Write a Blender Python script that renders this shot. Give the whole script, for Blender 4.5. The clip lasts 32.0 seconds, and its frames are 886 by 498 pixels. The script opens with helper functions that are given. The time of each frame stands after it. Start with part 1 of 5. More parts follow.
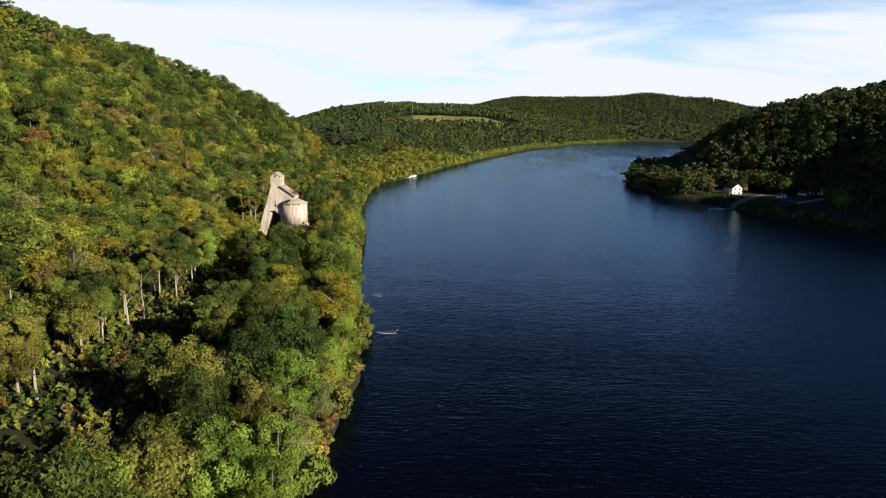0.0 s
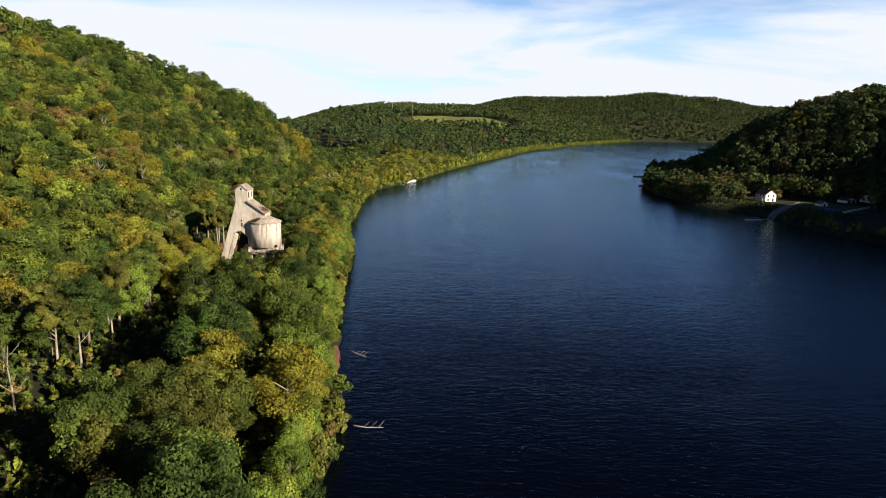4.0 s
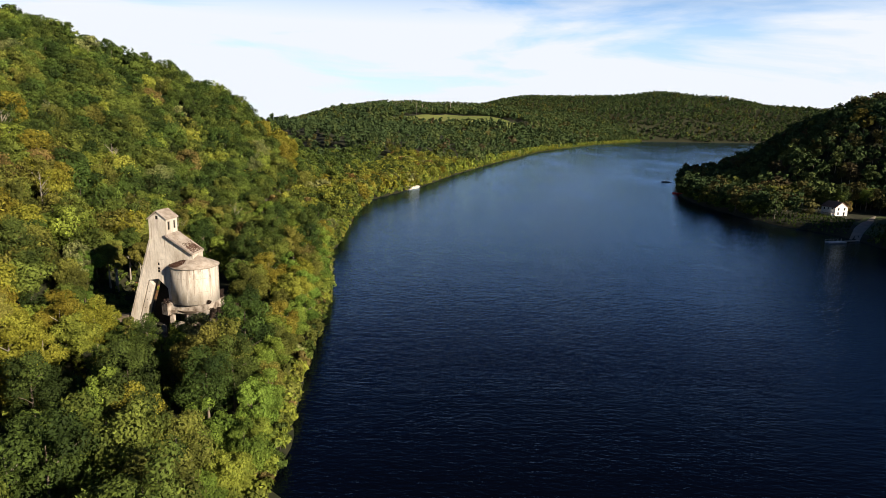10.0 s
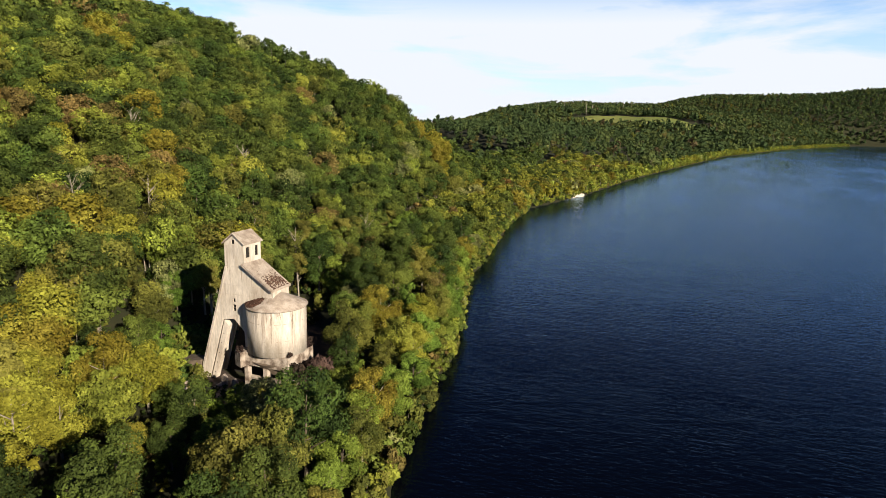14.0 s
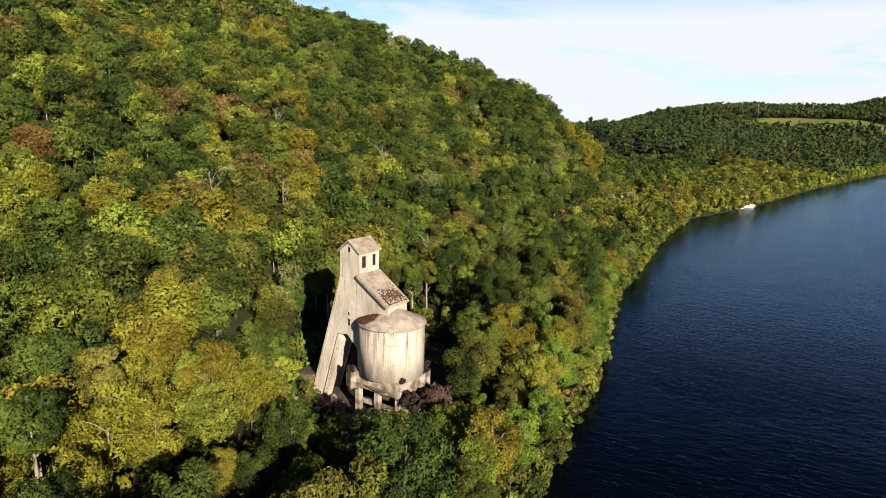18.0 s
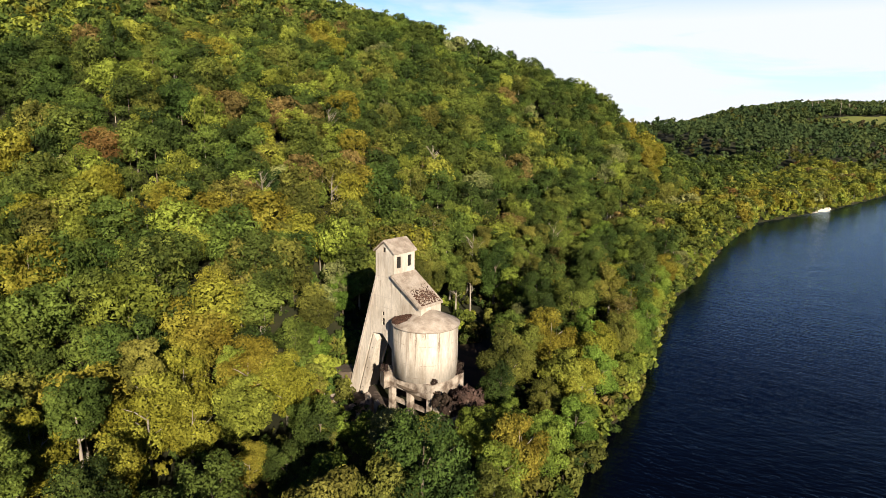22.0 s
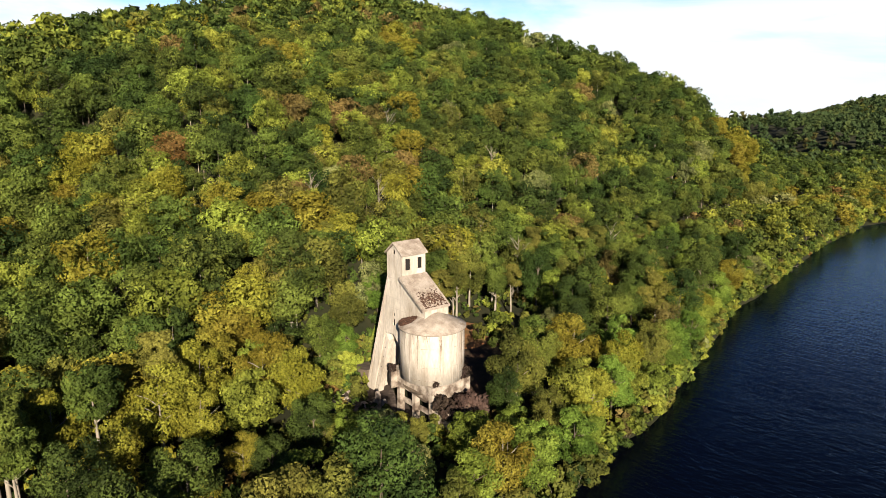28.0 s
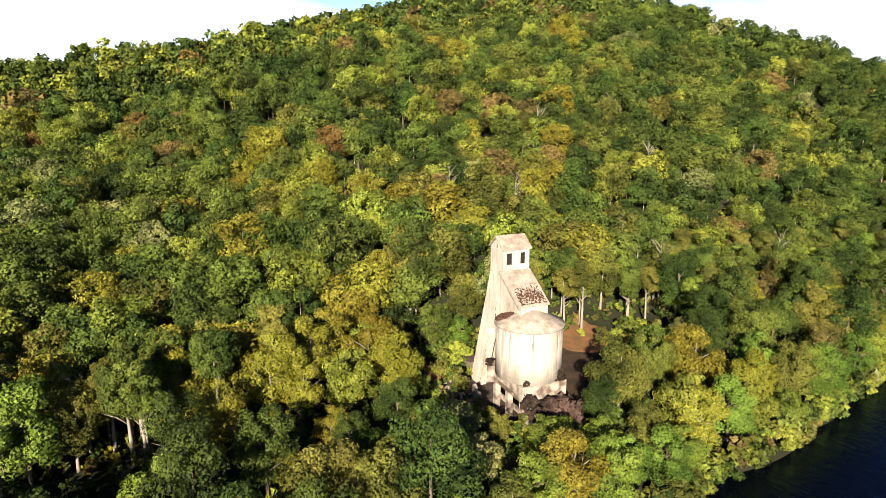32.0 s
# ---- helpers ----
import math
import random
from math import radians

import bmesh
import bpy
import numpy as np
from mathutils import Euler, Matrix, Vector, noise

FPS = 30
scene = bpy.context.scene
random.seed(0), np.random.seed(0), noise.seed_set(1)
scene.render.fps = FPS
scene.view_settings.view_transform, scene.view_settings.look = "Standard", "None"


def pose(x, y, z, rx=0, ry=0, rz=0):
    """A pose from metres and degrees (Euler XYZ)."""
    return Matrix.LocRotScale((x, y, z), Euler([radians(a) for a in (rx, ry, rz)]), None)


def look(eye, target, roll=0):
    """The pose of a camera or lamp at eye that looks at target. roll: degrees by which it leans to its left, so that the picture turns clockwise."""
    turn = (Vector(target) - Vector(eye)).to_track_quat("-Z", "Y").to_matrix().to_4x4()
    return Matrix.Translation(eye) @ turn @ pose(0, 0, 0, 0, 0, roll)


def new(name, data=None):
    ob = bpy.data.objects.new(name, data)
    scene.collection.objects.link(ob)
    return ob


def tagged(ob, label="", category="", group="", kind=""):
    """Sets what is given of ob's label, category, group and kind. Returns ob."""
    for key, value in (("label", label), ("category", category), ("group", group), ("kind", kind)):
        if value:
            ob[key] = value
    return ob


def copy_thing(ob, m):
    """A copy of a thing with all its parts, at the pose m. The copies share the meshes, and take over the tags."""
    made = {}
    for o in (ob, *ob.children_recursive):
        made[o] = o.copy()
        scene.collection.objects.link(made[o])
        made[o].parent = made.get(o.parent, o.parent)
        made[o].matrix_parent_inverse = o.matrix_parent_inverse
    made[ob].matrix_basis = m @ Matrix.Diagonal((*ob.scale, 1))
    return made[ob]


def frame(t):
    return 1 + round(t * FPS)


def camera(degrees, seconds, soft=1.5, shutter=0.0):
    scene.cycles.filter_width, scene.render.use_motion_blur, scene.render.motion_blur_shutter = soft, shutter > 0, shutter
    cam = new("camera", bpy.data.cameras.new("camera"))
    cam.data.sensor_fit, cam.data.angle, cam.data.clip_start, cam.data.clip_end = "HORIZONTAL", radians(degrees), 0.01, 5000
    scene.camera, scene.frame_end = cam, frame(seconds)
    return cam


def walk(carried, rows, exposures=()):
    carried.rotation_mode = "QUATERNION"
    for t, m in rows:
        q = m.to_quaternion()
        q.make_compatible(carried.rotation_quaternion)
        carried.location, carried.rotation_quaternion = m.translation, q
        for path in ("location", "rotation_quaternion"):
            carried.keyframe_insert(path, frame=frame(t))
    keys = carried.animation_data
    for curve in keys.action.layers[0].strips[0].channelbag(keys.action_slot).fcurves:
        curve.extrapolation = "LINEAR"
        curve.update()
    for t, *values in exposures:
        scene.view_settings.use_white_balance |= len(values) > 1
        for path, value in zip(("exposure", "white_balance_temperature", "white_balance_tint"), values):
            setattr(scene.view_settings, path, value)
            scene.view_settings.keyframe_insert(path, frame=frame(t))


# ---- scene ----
cam = camera(70.9, 32.0, soft=0.35)

PATH = [
    (0, (88.952, -247.008, 50.171), (88.779, -245.053, 49.786), 1.10),
    (0.5, (88.513, -241.022, 50.183), (88.341, -239.068, 49.797), 1.20),
    (1, (88.067, -235.029, 50.210), (87.893, -233.074, 49.823), 1.20),
    (1.5, (87.584, -229.046, 50.250), (87.409, -227.092, 49.863), 1.10),
    (2, (87.029, -223.100, 50.295), (86.854, -221.145, 49.907), 1.20),
    (2.5, (86.372, -217.224, 50.339), (86.195, -215.270, 49.953), 1.00),
    (3, (85.597, -211.419, 50.377), (85.421, -209.465, 49.991), 0.90),
    (3.5, (84.727, -205.655, 50.421), (84.550, -203.700, 50.037), 0.90),
    (5.5, (80.984, -182.895, 50.598), (80.812, -180.939, 50.215), 1.10),
    (6, (80.051, -177.293, 50.600), (79.879, -175.337, 50.217), 1.00),
    (6.5, (79.142, -171.691, 50.586), (78.971, -169.736, 50.200), 1.10),
    (7, (78.297, -166.054, 50.568), (78.125, -164.099, 50.183), 1.10),
    (7.5, (77.550, -160.344, 50.550), (77.380, -158.389, 50.164), 1.10),
    (8, (76.914, -154.552, 50.533), (76.743, -152.597, 50.147), 1.10),
    (8.5, (76.382, -148.672, 50.516), (76.212, -146.717, 50.130), 1.10),
    (9, (75.921, -142.718, 50.496), (75.748, -140.763, 50.111), 1.00),
    (9.5, (75.469, -136.725, 50.457), (75.288, -134.771, 50.071), 1.10),
    (10, (75.016, -130.668, 50.417), (74.827, -128.715, 50.031), 1.10),
    (10.5, (74.536, -124.555, 50.374), (74.332, -122.603, 49.988), 1.10),
    (11, (73.986, -118.451, 50.326), (73.772, -116.500, 49.941), 1.10),
    (11.5, (73.320, -112.466, 50.265), (73.095, -110.517, 49.880), 1.10),
    (12, (72.578, -106.669, 50.199), (72.292, -104.727, 49.813), 1.10),
    (12.5, (71.808, -101.128, 50.132), (71.425, -99.204, 49.745), 1.10),
    (13, (71.052, -95.901, 50.066), (70.548, -94.005, 49.674), 1.20),
    (13.5, (70.350, -91.048, 50.027), (69.730, -89.187, 49.636), 1.10),
    (14, (69.665, -86.756, 49.992), (68.976, -84.920, 49.601), 1.20),
    (14.5, (68.943, -83.223, 49.954), (68.218, -81.401, 49.561), 1.40),
    (16.5, (65.644, -72.854, 49.663), (64.763, -71.101, 49.278), 1.50),
    (17, (64.854, -71.434, 49.570), (63.889, -69.726, 49.181), 1.30),
    (17.5, (64.373, -71.151, 49.220), (63.338, -69.485, 48.828), 1.26),
    (18, (64.172, -71.251, 48.944), (63.072, -69.627, 48.552), 1.30),
    (18.5, (64.250, -71.289, 48.809), (63.114, -69.690, 48.418), 1.36),
    (19, (64.413, -71.191, 48.787), (63.259, -69.605, 48.395), 1.27),
    (19.5, (64.633, -70.892, 48.840), (63.461, -69.319, 48.448), 1.26),
    (20, (64.943, -70.447, 48.898), (63.762, -68.881, 48.506), 1.25),
    (20.5, (65.377, -69.904, 48.951), (64.184, -68.347, 48.559), 1.24),
    (21, (65.904, -69.359, 48.997), (64.696, -67.814, 48.604), 1.13),
    (21.5, (66.567, -68.841, 49.046), (65.338, -67.313, 48.653), 1.08),
    (22, (67.368, -68.354, 49.074), (66.110, -66.850, 48.680), 1.02),
    (22.5, (68.217, -67.817, 49.095), (66.928, -66.340, 48.700), 0.86),
    (23, (68.959, -67.242, 49.152), (67.630, -65.800, 48.756), 0.77),
    (23.5, (69.645, -66.541, 49.266), (68.278, -65.137, 48.866), 0.69),
    (24, (70.307, -65.760, 49.394), (68.911, -64.385, 48.994), 0.54),
    (24.5, (70.937, -64.941, 49.557), (69.525, -63.584, 49.155), 0.43),
    (25, (71.666, -64.050, 49.738), (70.245, -62.701, 49.334), 0.42),
    (25.5, (72.562, -63.115, 49.904), (71.137, -61.770, 49.499), 0.31),
    (27.5, (76.310, -59.054, 50.173), (74.853, -57.746, 49.764), 0.20),
    (28, (77.576, -57.975, 50.272), (76.092, -56.697, 49.863), 0.20),
    (28.5, (78.875, -56.815, 50.318), (77.362, -55.573, 49.907), 0.18),
    (29, (80.122, -55.566, 50.303), (78.570, -54.373, 49.892), 0.17),
    (29.5, (81.273, -54.181, 50.222), (79.682, -53.041, 49.809), 0.09),
    (30, (82.217, -52.726, 50.106), (80.581, -51.654, 49.691), 0.13),
    (30.5, (82.889, -51.259, 49.980), (81.204, -50.265, 49.563), 0.10),
    (31, (83.306, -49.792, 49.855), (81.571, -48.890, 49.435), 0.16),
    (31.5, (83.526, -48.291, 49.731), (81.754, -47.466, 49.311), 0.11),
    (32, (83.662, -46.705, 49.658), (81.871, -45.921, 49.237), -0.05),
]
walk(cam, [(t, look(e, g, r)) for t, e, g, r in PATH],
     ((0, 0.38), (11, 0.37), (19, 0.39), (25, 0.50), (30, 0.69), (32, 0.95)))

# ---- world and sun ----
SUN = Vector((0.78, -0.50, 0.36)).normalized()      # towards the sun
world = bpy.data.worlds.new("sky")
scene.world = world
world.use_nodes = True
wn, wl = world.node_tree.nodes, world.node_tree.links
wn.clear()
w_out = wn.new("ShaderNodeOutputWorld")
w_bg = wn.new("ShaderNodeBackground")
w_sky = wn.new("ShaderNodeTexSky")
w_sky.sky_type = "NISHITA"
w_sky.sun_disc = False
w_sky.sun_elevation = math.asin(SUN.z)
w_sky.sun_rotation = math.atan2(SUN.x, SUN.y)
w_sky.air_density, w_sky.dust_density, w_sky.ozone_density = 1.0, 0.2, 6.0
w_geo = wn.new("ShaderNodeTexCoord")
w_map = wn.new("ShaderNodeMapping")
w_map.inputs["Scale"].default_value = (1.3, 1.3, 6.5)
w_map.inputs["Location"].default_value = (0.35, 0.2, 0.0)
w_noise = wn.new("ShaderNodeTexNoise")
w_noise.inputs["Scale"].default_value = 1.7
w_noise.inputs["Detail"].default_value = 7.0
w_noise.inputs["Roughness"].default_value = 0.55
w_noise.inputs["Distortion"].default_value = 0.4
w_ramp = wn.new("ShaderNodeValToRGB")
w_ramp.color_ramp.elements[0].position, w_ramp.color_ramp.elements[1].position = 0.37, 0.60
w_sep = wn.new("ShaderNodeSeparateXYZ")
w_low = wn.new("ShaderNodeMapRange")                 # thin cloud thickens towards the horizon
w_low.inputs["From Min"].default_value, w_low.inputs["From Max"].default_value = 0.25, 0.02
w_low.inputs["To Min"].default_value, w_low.inputs["To Max"].default_value = 0.0, 0.85
w_add = wn.new("ShaderNodeMath")
w_add.operation = "ADD"
w_add.use_clamp = True
w_cloud = wn.new("ShaderNodeMix")
w_cloud.data_type = "RGBA"
w_cloud.inputs["B"].default_value = (12.6, 13.2, 14.2, 1)
wl.new(w_geo.outputs["Generated"], w_map.inputs["Vector"])
wl.new(w_map.outputs["Vector"], w_noise.inputs["Vector"])
wl.new(w_noise.outputs["Fac"], w_ramp.inputs["Fac"])
wl.new(w_geo.outputs["Generated"], w_sep.inputs["Vector"])
wl.new(w_sep.outputs["Z"], w_low.inputs["Value"])
wl.new(w_ramp.outputs["Color"], w_add.inputs[0])
wl.new(w_low.outputs["Result"], w_add.inputs[1])
w_top = wn.new("ShaderNodeMapRange")                 # the sky is clear higher up
w_top.inputs["From Min"].default_value, w_top.inputs["From Max"].default_value = 0.25, 0.15
w_mul = wn.new("ShaderNodeMath")
w_mul.operation = "MULTIPLY"
wl.new(w_sep.outputs["Z"], w_top.inputs["Value"])
wl.new(w_add.outputs["Value"], w_mul.inputs[0])
wl.new(w_top.outputs["Result"], w_mul.inputs[1])
wl.new(w_mul.outputs["Value"], w_cloud.inputs["Factor"])
w_tint = wn.new("ShaderNodeMix")                     # a clear autumn blue
w_tint.data_type, w_tint.blend_type = "RGBA", "MULTIPLY"
w_tint.inputs["Factor"].default_value = 1.0
w_hue = wn.new("ShaderNodeMix")                      # paler towards the horizon
w_hue.data_type = "RGBA"
w_hue.inputs["A"].default_value, w_hue.inputs["B"].default_value = (0.24, 0.33, 0.52, 1), (1.9, 2.7, 3.05, 1)
w_rim = wn.new("ShaderNodeMapRange")
w_rim.inputs["From Min"].default_value, w_rim.inputs["From Max"].default_value = 0.31, 0.14
wl.new(w_sep.outputs["Z"], w_rim.inputs["Value"])
wl.new(w_rim.outputs["Result"], w_hue.inputs["Factor"])
wl.new(w_hue.outputs["Result"], w_tint.inputs["B"])
wl.new(w_sky.outputs["Color"], w_tint.inputs["A"])
wl.new(w_tint.outputs["Result"], w_cloud.inputs["A"])
wl.new(w_cloud.outputs["Result"], w_bg.inputs["Color"])
w_bg.inputs["Strength"].default_value = 0.055
wl.new(w_bg.outputs["Background"], w_out.inputs["Surface"])

sun = new("sun", bpy.data.lights.new("sun", "SUN"))
sun.data.energy, sun.data.angle, sun.data.color = 6.9, radians(0.53), (1.0, 0.86, 0.69)
sun.matrix_world = look(SUN * 900, (0, 0, 0))


# ---- materials ----
def material(name, colour, colour2=None, rough=0.8, scale=1.0, bump=0.0, bump_scale=None, metal=0.0, island=0.0,
             detail=6.0, spread=(0.35, 0.65), through_light=0.0, object_var=0.0, stretch=(1, 1, 1), spec=0.3, coords="Object", grain=0.0):
    """Two colours mixed by noise, with fine grain, a bump and random variation."""
    m = bpy.data.materials.new(name)
    m.use_nodes = True
    n, l = m.node_tree.nodes, m.node_tree.links
    b = n["Principled BSDF"]
    b.inputs["Roughness"].default_value, b.inputs["Metallic"].default_value = rough, metal
    b.inputs["Specular IOR Level"].default_value = spec
    tc, mp = n.new("ShaderNodeTexCoord"), n.new("ShaderNodeMapping")
    mp.inputs["Scale"].default_value = stretch
    l.new(n.new("ShaderNodeNewGeometry").outputs["Position"] if coords == "World" else tc.outputs[coords], mp.inputs["Vector"])
    big, ramp, mix = n.new("ShaderNodeTexNoise"), n.new("ShaderNodeValToRGB"), n.new("ShaderNodeMix")
    big.inputs["Scale"].default_value, big.inputs["Detail"].default_value = scale, detail
    l.new(mp.outputs["Vector"], big.inputs["Vector"])
    ramp.color_ramp.elements[0].position, ramp.color_ramp.elements[1].position = spread
    l.new(big.outputs["Fac"], ramp.inputs["Fac"])
    mix.data_type = "RGBA"
    l.new(ramp.outputs["Color"], mix.inputs["Factor"])
    mix.inputs["A"].default_value = (*colour, 1)
    mix.inputs["B"].default_value = (*(colour2 or [c * 0.7 for c in colour]), 1)
    out = mix.outputs["Result"]
    if grain:
        fine, tone = n.new("ShaderNodeTexNoise"), n.new("ShaderNodeMix")
        fine.inputs["Scale"].default_value, fine.inputs["Detail"].default_value = scale * 7, 8
        fine.inputs["Roughness"].default_value = 0.7
        l.new(mp.outputs["Vector"], fine.inputs["Vector"])
        level = n.new("ShaderNodeMapRange")
        level.inputs["From Min"].default_value, level.inputs["From Max"].default_value = 0.3, 0.7
        level.inputs["To Min"].default_value, level.inputs["To Max"].default_value = 1 - grain, 1 + grain * 0.6
        l.new(fine.outputs["Fac"], level.inputs["Value"])
        tone.data_type, tone.blend_type = "RGBA", "MULTIPLY"
        tone.inputs["Factor"].default_value = 1.0
        l.new(out, tone.inputs["A"])
        l.new(level.outputs["Result"], tone.inputs["B"])
        out = tone.outputs["Result"]
    if island or object_var:
        hsv = n.new("ShaderNodeHueSaturation")
        val = n.new("ShaderNodeMapRange")
        v = max(island, object_var)
        val.inputs["To Min"].default_value, val.inputs["To Max"].default_value = 1 - v, 1 + v
        if island:
            l.new(n.new("ShaderNodeNewGeometry").outputs["Random Per Island"], val.inputs["Value"])
        else:
            l.new(n.new("ShaderNodeObjectInfo").outputs["Random"], val.inputs["Value"])
        l.new(val.outputs["Result"], hsv.inputs["Value"])
        l.new(out, hsv.inputs["Color"])
        out = hsv.outputs["Color"]
        if island and object_var:
            hue = n.new("ShaderNodeMapRange")
            hue.inputs["To Min"].default_value, hue.inputs["To Max"].default_value = 0.5 - 0.012, 0.5 + 0.022
            l.new(n.new("ShaderNodeObjectInfo").outputs["Random"], hue.inputs["Value"])
            l.new(hue.outputs["Result"], hsv.inputs["Hue"])
    l.new(out, b.inputs["Base Color"])
    if bump:
        bn, bp = n.new("ShaderNodeTexNoise"), n.new("ShaderNodeBump")
        bn.inputs["Scale"].default_value, bn.inputs["Detail"].default_value = bump_scale or scale * 8, 6
        l.new(mp.outputs["Vector"], bn.inputs["Vector"])
        l.new(bn.outputs["Fac"], bp.inputs["Height"])
        bp.inputs["Strength"].default_value, bp.inputs["Distance"].default_value = bump, 0.05
        l.new(bp.outputs["Normal"], b.inputs["Normal"])
    if through_light:
        tr, ms = n.new("ShaderNodeBsdfTranslucent"), n.new("ShaderNodeMixShader")
        l.new(out, tr.inputs["Color"])
        ms.inputs["Fac"].default_value = through_light
        l.new(b.outputs["BSDF"], ms.inputs[1])
        l.new(tr.outputs["BSDF"], ms.inputs[2])
        l.new(ms.outputs["Shader"], n["Material Output"].inputs["Surface"])
    return m


def leafy(name, a, b):
    return material(name, [c * 0.58 for c in a], [c * 1.30 for c in b], rough=0.75, scale=0.14, island=0.38, object_var=0.1, through_light=0.16, detail=4, spec=0.12,
                    spread=(0.40, 0.60), coords="World")


LEAF = {
    "dark": leafy("leaf_dark_green", (0.042, 0.068, 0.015), (0.058, 0.084, 0.016)),
    "mid": leafy("leaf_green", (0.080, 0.113, 0.021), (0.110, 0.136, 0.024)),
    "lime": leafy("leaf_lime", (0.165, 0.195, 0.028), (0.200, 0.220, 0.032)),
    "olive": leafy("leaf_olive", (0.110, 0.118, 0.023), (0.140, 0.138, 0.026)),
    "gold": leafy("leaf_gold", (0.235, 0.200, 0.022), (0.185, 0.172, 0.024)),
    "rust": leafy("leaf_rust", (0.200, 0.115, 0.032), (0.175, 0.120, 0.035)),
    "pale": leafy("leaf_pale", (0.165, 0.185, 0.065), (0.195, 0.205, 0.070)),
    "brown": leafy("leaf_brown", (0.135, 0.104, 0.034), (0.155, 0.115, 0.036)),
}
LEAF_NAMES = list(LEAF)
LEAF["fresh"] = leafy("leaf_fresh_green", (0.120, 0.180, 0.025), (0.150, 0.200, 0.030))
# haze and far-bank shade put into the leaf colours: bluer, darker than LEAF
HAZE_SHADE_LEAF = {k: material("far_" + k, a, b, rough=0.9, scale=0.02, island=0.16, through_light=0.05, detail=6, spec=0.05, coords="World") for k, a, b in (
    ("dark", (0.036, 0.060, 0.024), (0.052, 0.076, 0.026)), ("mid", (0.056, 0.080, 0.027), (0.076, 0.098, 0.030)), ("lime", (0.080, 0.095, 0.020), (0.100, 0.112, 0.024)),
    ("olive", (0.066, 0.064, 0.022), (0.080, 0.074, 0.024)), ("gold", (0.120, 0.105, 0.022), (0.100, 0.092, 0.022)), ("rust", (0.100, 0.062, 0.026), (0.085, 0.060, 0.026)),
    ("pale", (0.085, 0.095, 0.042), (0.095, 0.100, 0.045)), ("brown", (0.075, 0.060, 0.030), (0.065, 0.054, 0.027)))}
BARK = material("bark", (0.20, 0.165, 0.125), (0.09, 0.07, 0.05), rough=0.95, scale=1.5, bump=0.6, stretch=(1, 1, 0.3))
PALE_BARK = material("pale_bark", (0.36, 0.32, 0.26), (0.19, 0.165, 0.13), rough=0.9, scale=0.9, bump=0.4, stretch=(1, 1, 0.4))
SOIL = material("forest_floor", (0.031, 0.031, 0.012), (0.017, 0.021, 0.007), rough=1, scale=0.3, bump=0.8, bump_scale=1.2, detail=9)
CONCRETE = material("weathered_concrete", (0.58, 0.525, 0.445), (0.36, 0.305, 0.24), rough=0.92, scale=0.6, bump=0.25, bump_scale=6,
                    stretch=(1, 1, 0.22), spread=(0.42, 0.70), detail=11, grain=0.28)
CONCRETE_OLD = material("blotched_old_concrete", (0.46, 0.40, 0.33), (0.14, 0.105, 0.08), rough=0.95, scale=0.7, bump=0.4, bump_scale=4, spread=(0.40, 0.62), detail=11, grain=0.3)
CONCRETE_ROOF = material("stained_roof_concrete", (0.41, 0.355, 0.295), (0.25, 0.20, 0.155), rough=0.95, scale=0.9, bump=0.35, bump_scale=5,
                         spread=(0.38, 0.68), detail=11, grain=0.35)
CONCRETE_DARK = material("dirty_concrete", (0.21, 0.165, 0.12), (0.10, 0.078, 0.06), rough=0.95, scale=0.6, bump=0.3, bump_scale=5, detail=9)
STAIN = material("rain_streak", (0.37, 0.315, 0.255), (0.50, 0.455, 0.395), rough=0.95, scale=1.1, bump=0.2, stretch=(1, 1, 0.15), detail=10, spread=(0.4, 0.6), grain=0.25)
DARK_STREAK = material("dark_streak", (0.215, 0.165, 0.12), (0.42, 0.365, 0.30), rough=0.95, scale=1.3, bump=0.2, stretch=(1, 1, 0.12), detail=10, spread=(0.42, 0.62), grain=0.3)
DEBRIS = material("rotted_debris", (0.045, 0.022, 0.014), (0.085, 0.045, 0.03), rough=1, scale=2.0, bump=0.8, island=0.4)
RUBBLE = material("broken_concrete", (0.42, 0.37, 0.32), (0.16, 0.125, 0.10), rough=0.95, scale=0.9, bump=0.4, island=0.25)
RUST = material("rusty_steel", (0.16, 0.075, 0.035), (0.09, 0.045, 0.025), rough=0.85, scale=3, bump=0.2, metal=0.3)
# near-black colour that stands in for shade inside openings
DARK = material("painted_void", (0.02, 0.018, 0.016), rough=1)
GRASS = material("mown_grass", (0.13, 0.17, 0.035), (0.19, 0.20, 0.05), rough=1, scale=0.02, bump=0.2)
# darker than mown_grass: the shade of the far bank is in this green
LAWN = material("shaded_lawn", (0.055, 0.085, 0.02), (0.075, 0.09, 0.03), rough=1, scale=0.08, bump=0.3)
GRAVEL = material("pale_gravel", (0.30, 0.26, 0.20), (0.22, 0.19, 0.15), rough=1, scale=0.3, bump=0.4)
SAND = material("pale_rock", (0.66, 0.61, 0.52), (0.45, 0.40, 0.33), rough=1, scale=0.3, bump=0.5)
RED_EARTH = material("red_earth_bank", (0.20, 0.085, 0.045), (0.13, 0.065, 0.035), rough=1, scale=0.3, bump=0.6)
WHITE_WALL = material("white_siding", (0.80, 0.78, 0.74), (0.70, 0.68, 0.64), rough=0.7, scale=0.8)
GREY_ROOF = material("grey_shingle", (0.16, 0.13, 0.12), (0.10, 0.09, 0.085), rough=0.9, scale=1.5, bump=0.3)
BROWN_ROOF = material("brown_shingle", (0.22, 0.12, 0.08), (0.15, 0.09, 0.06), rough=0.9, scale=1.5, bump=0.3)
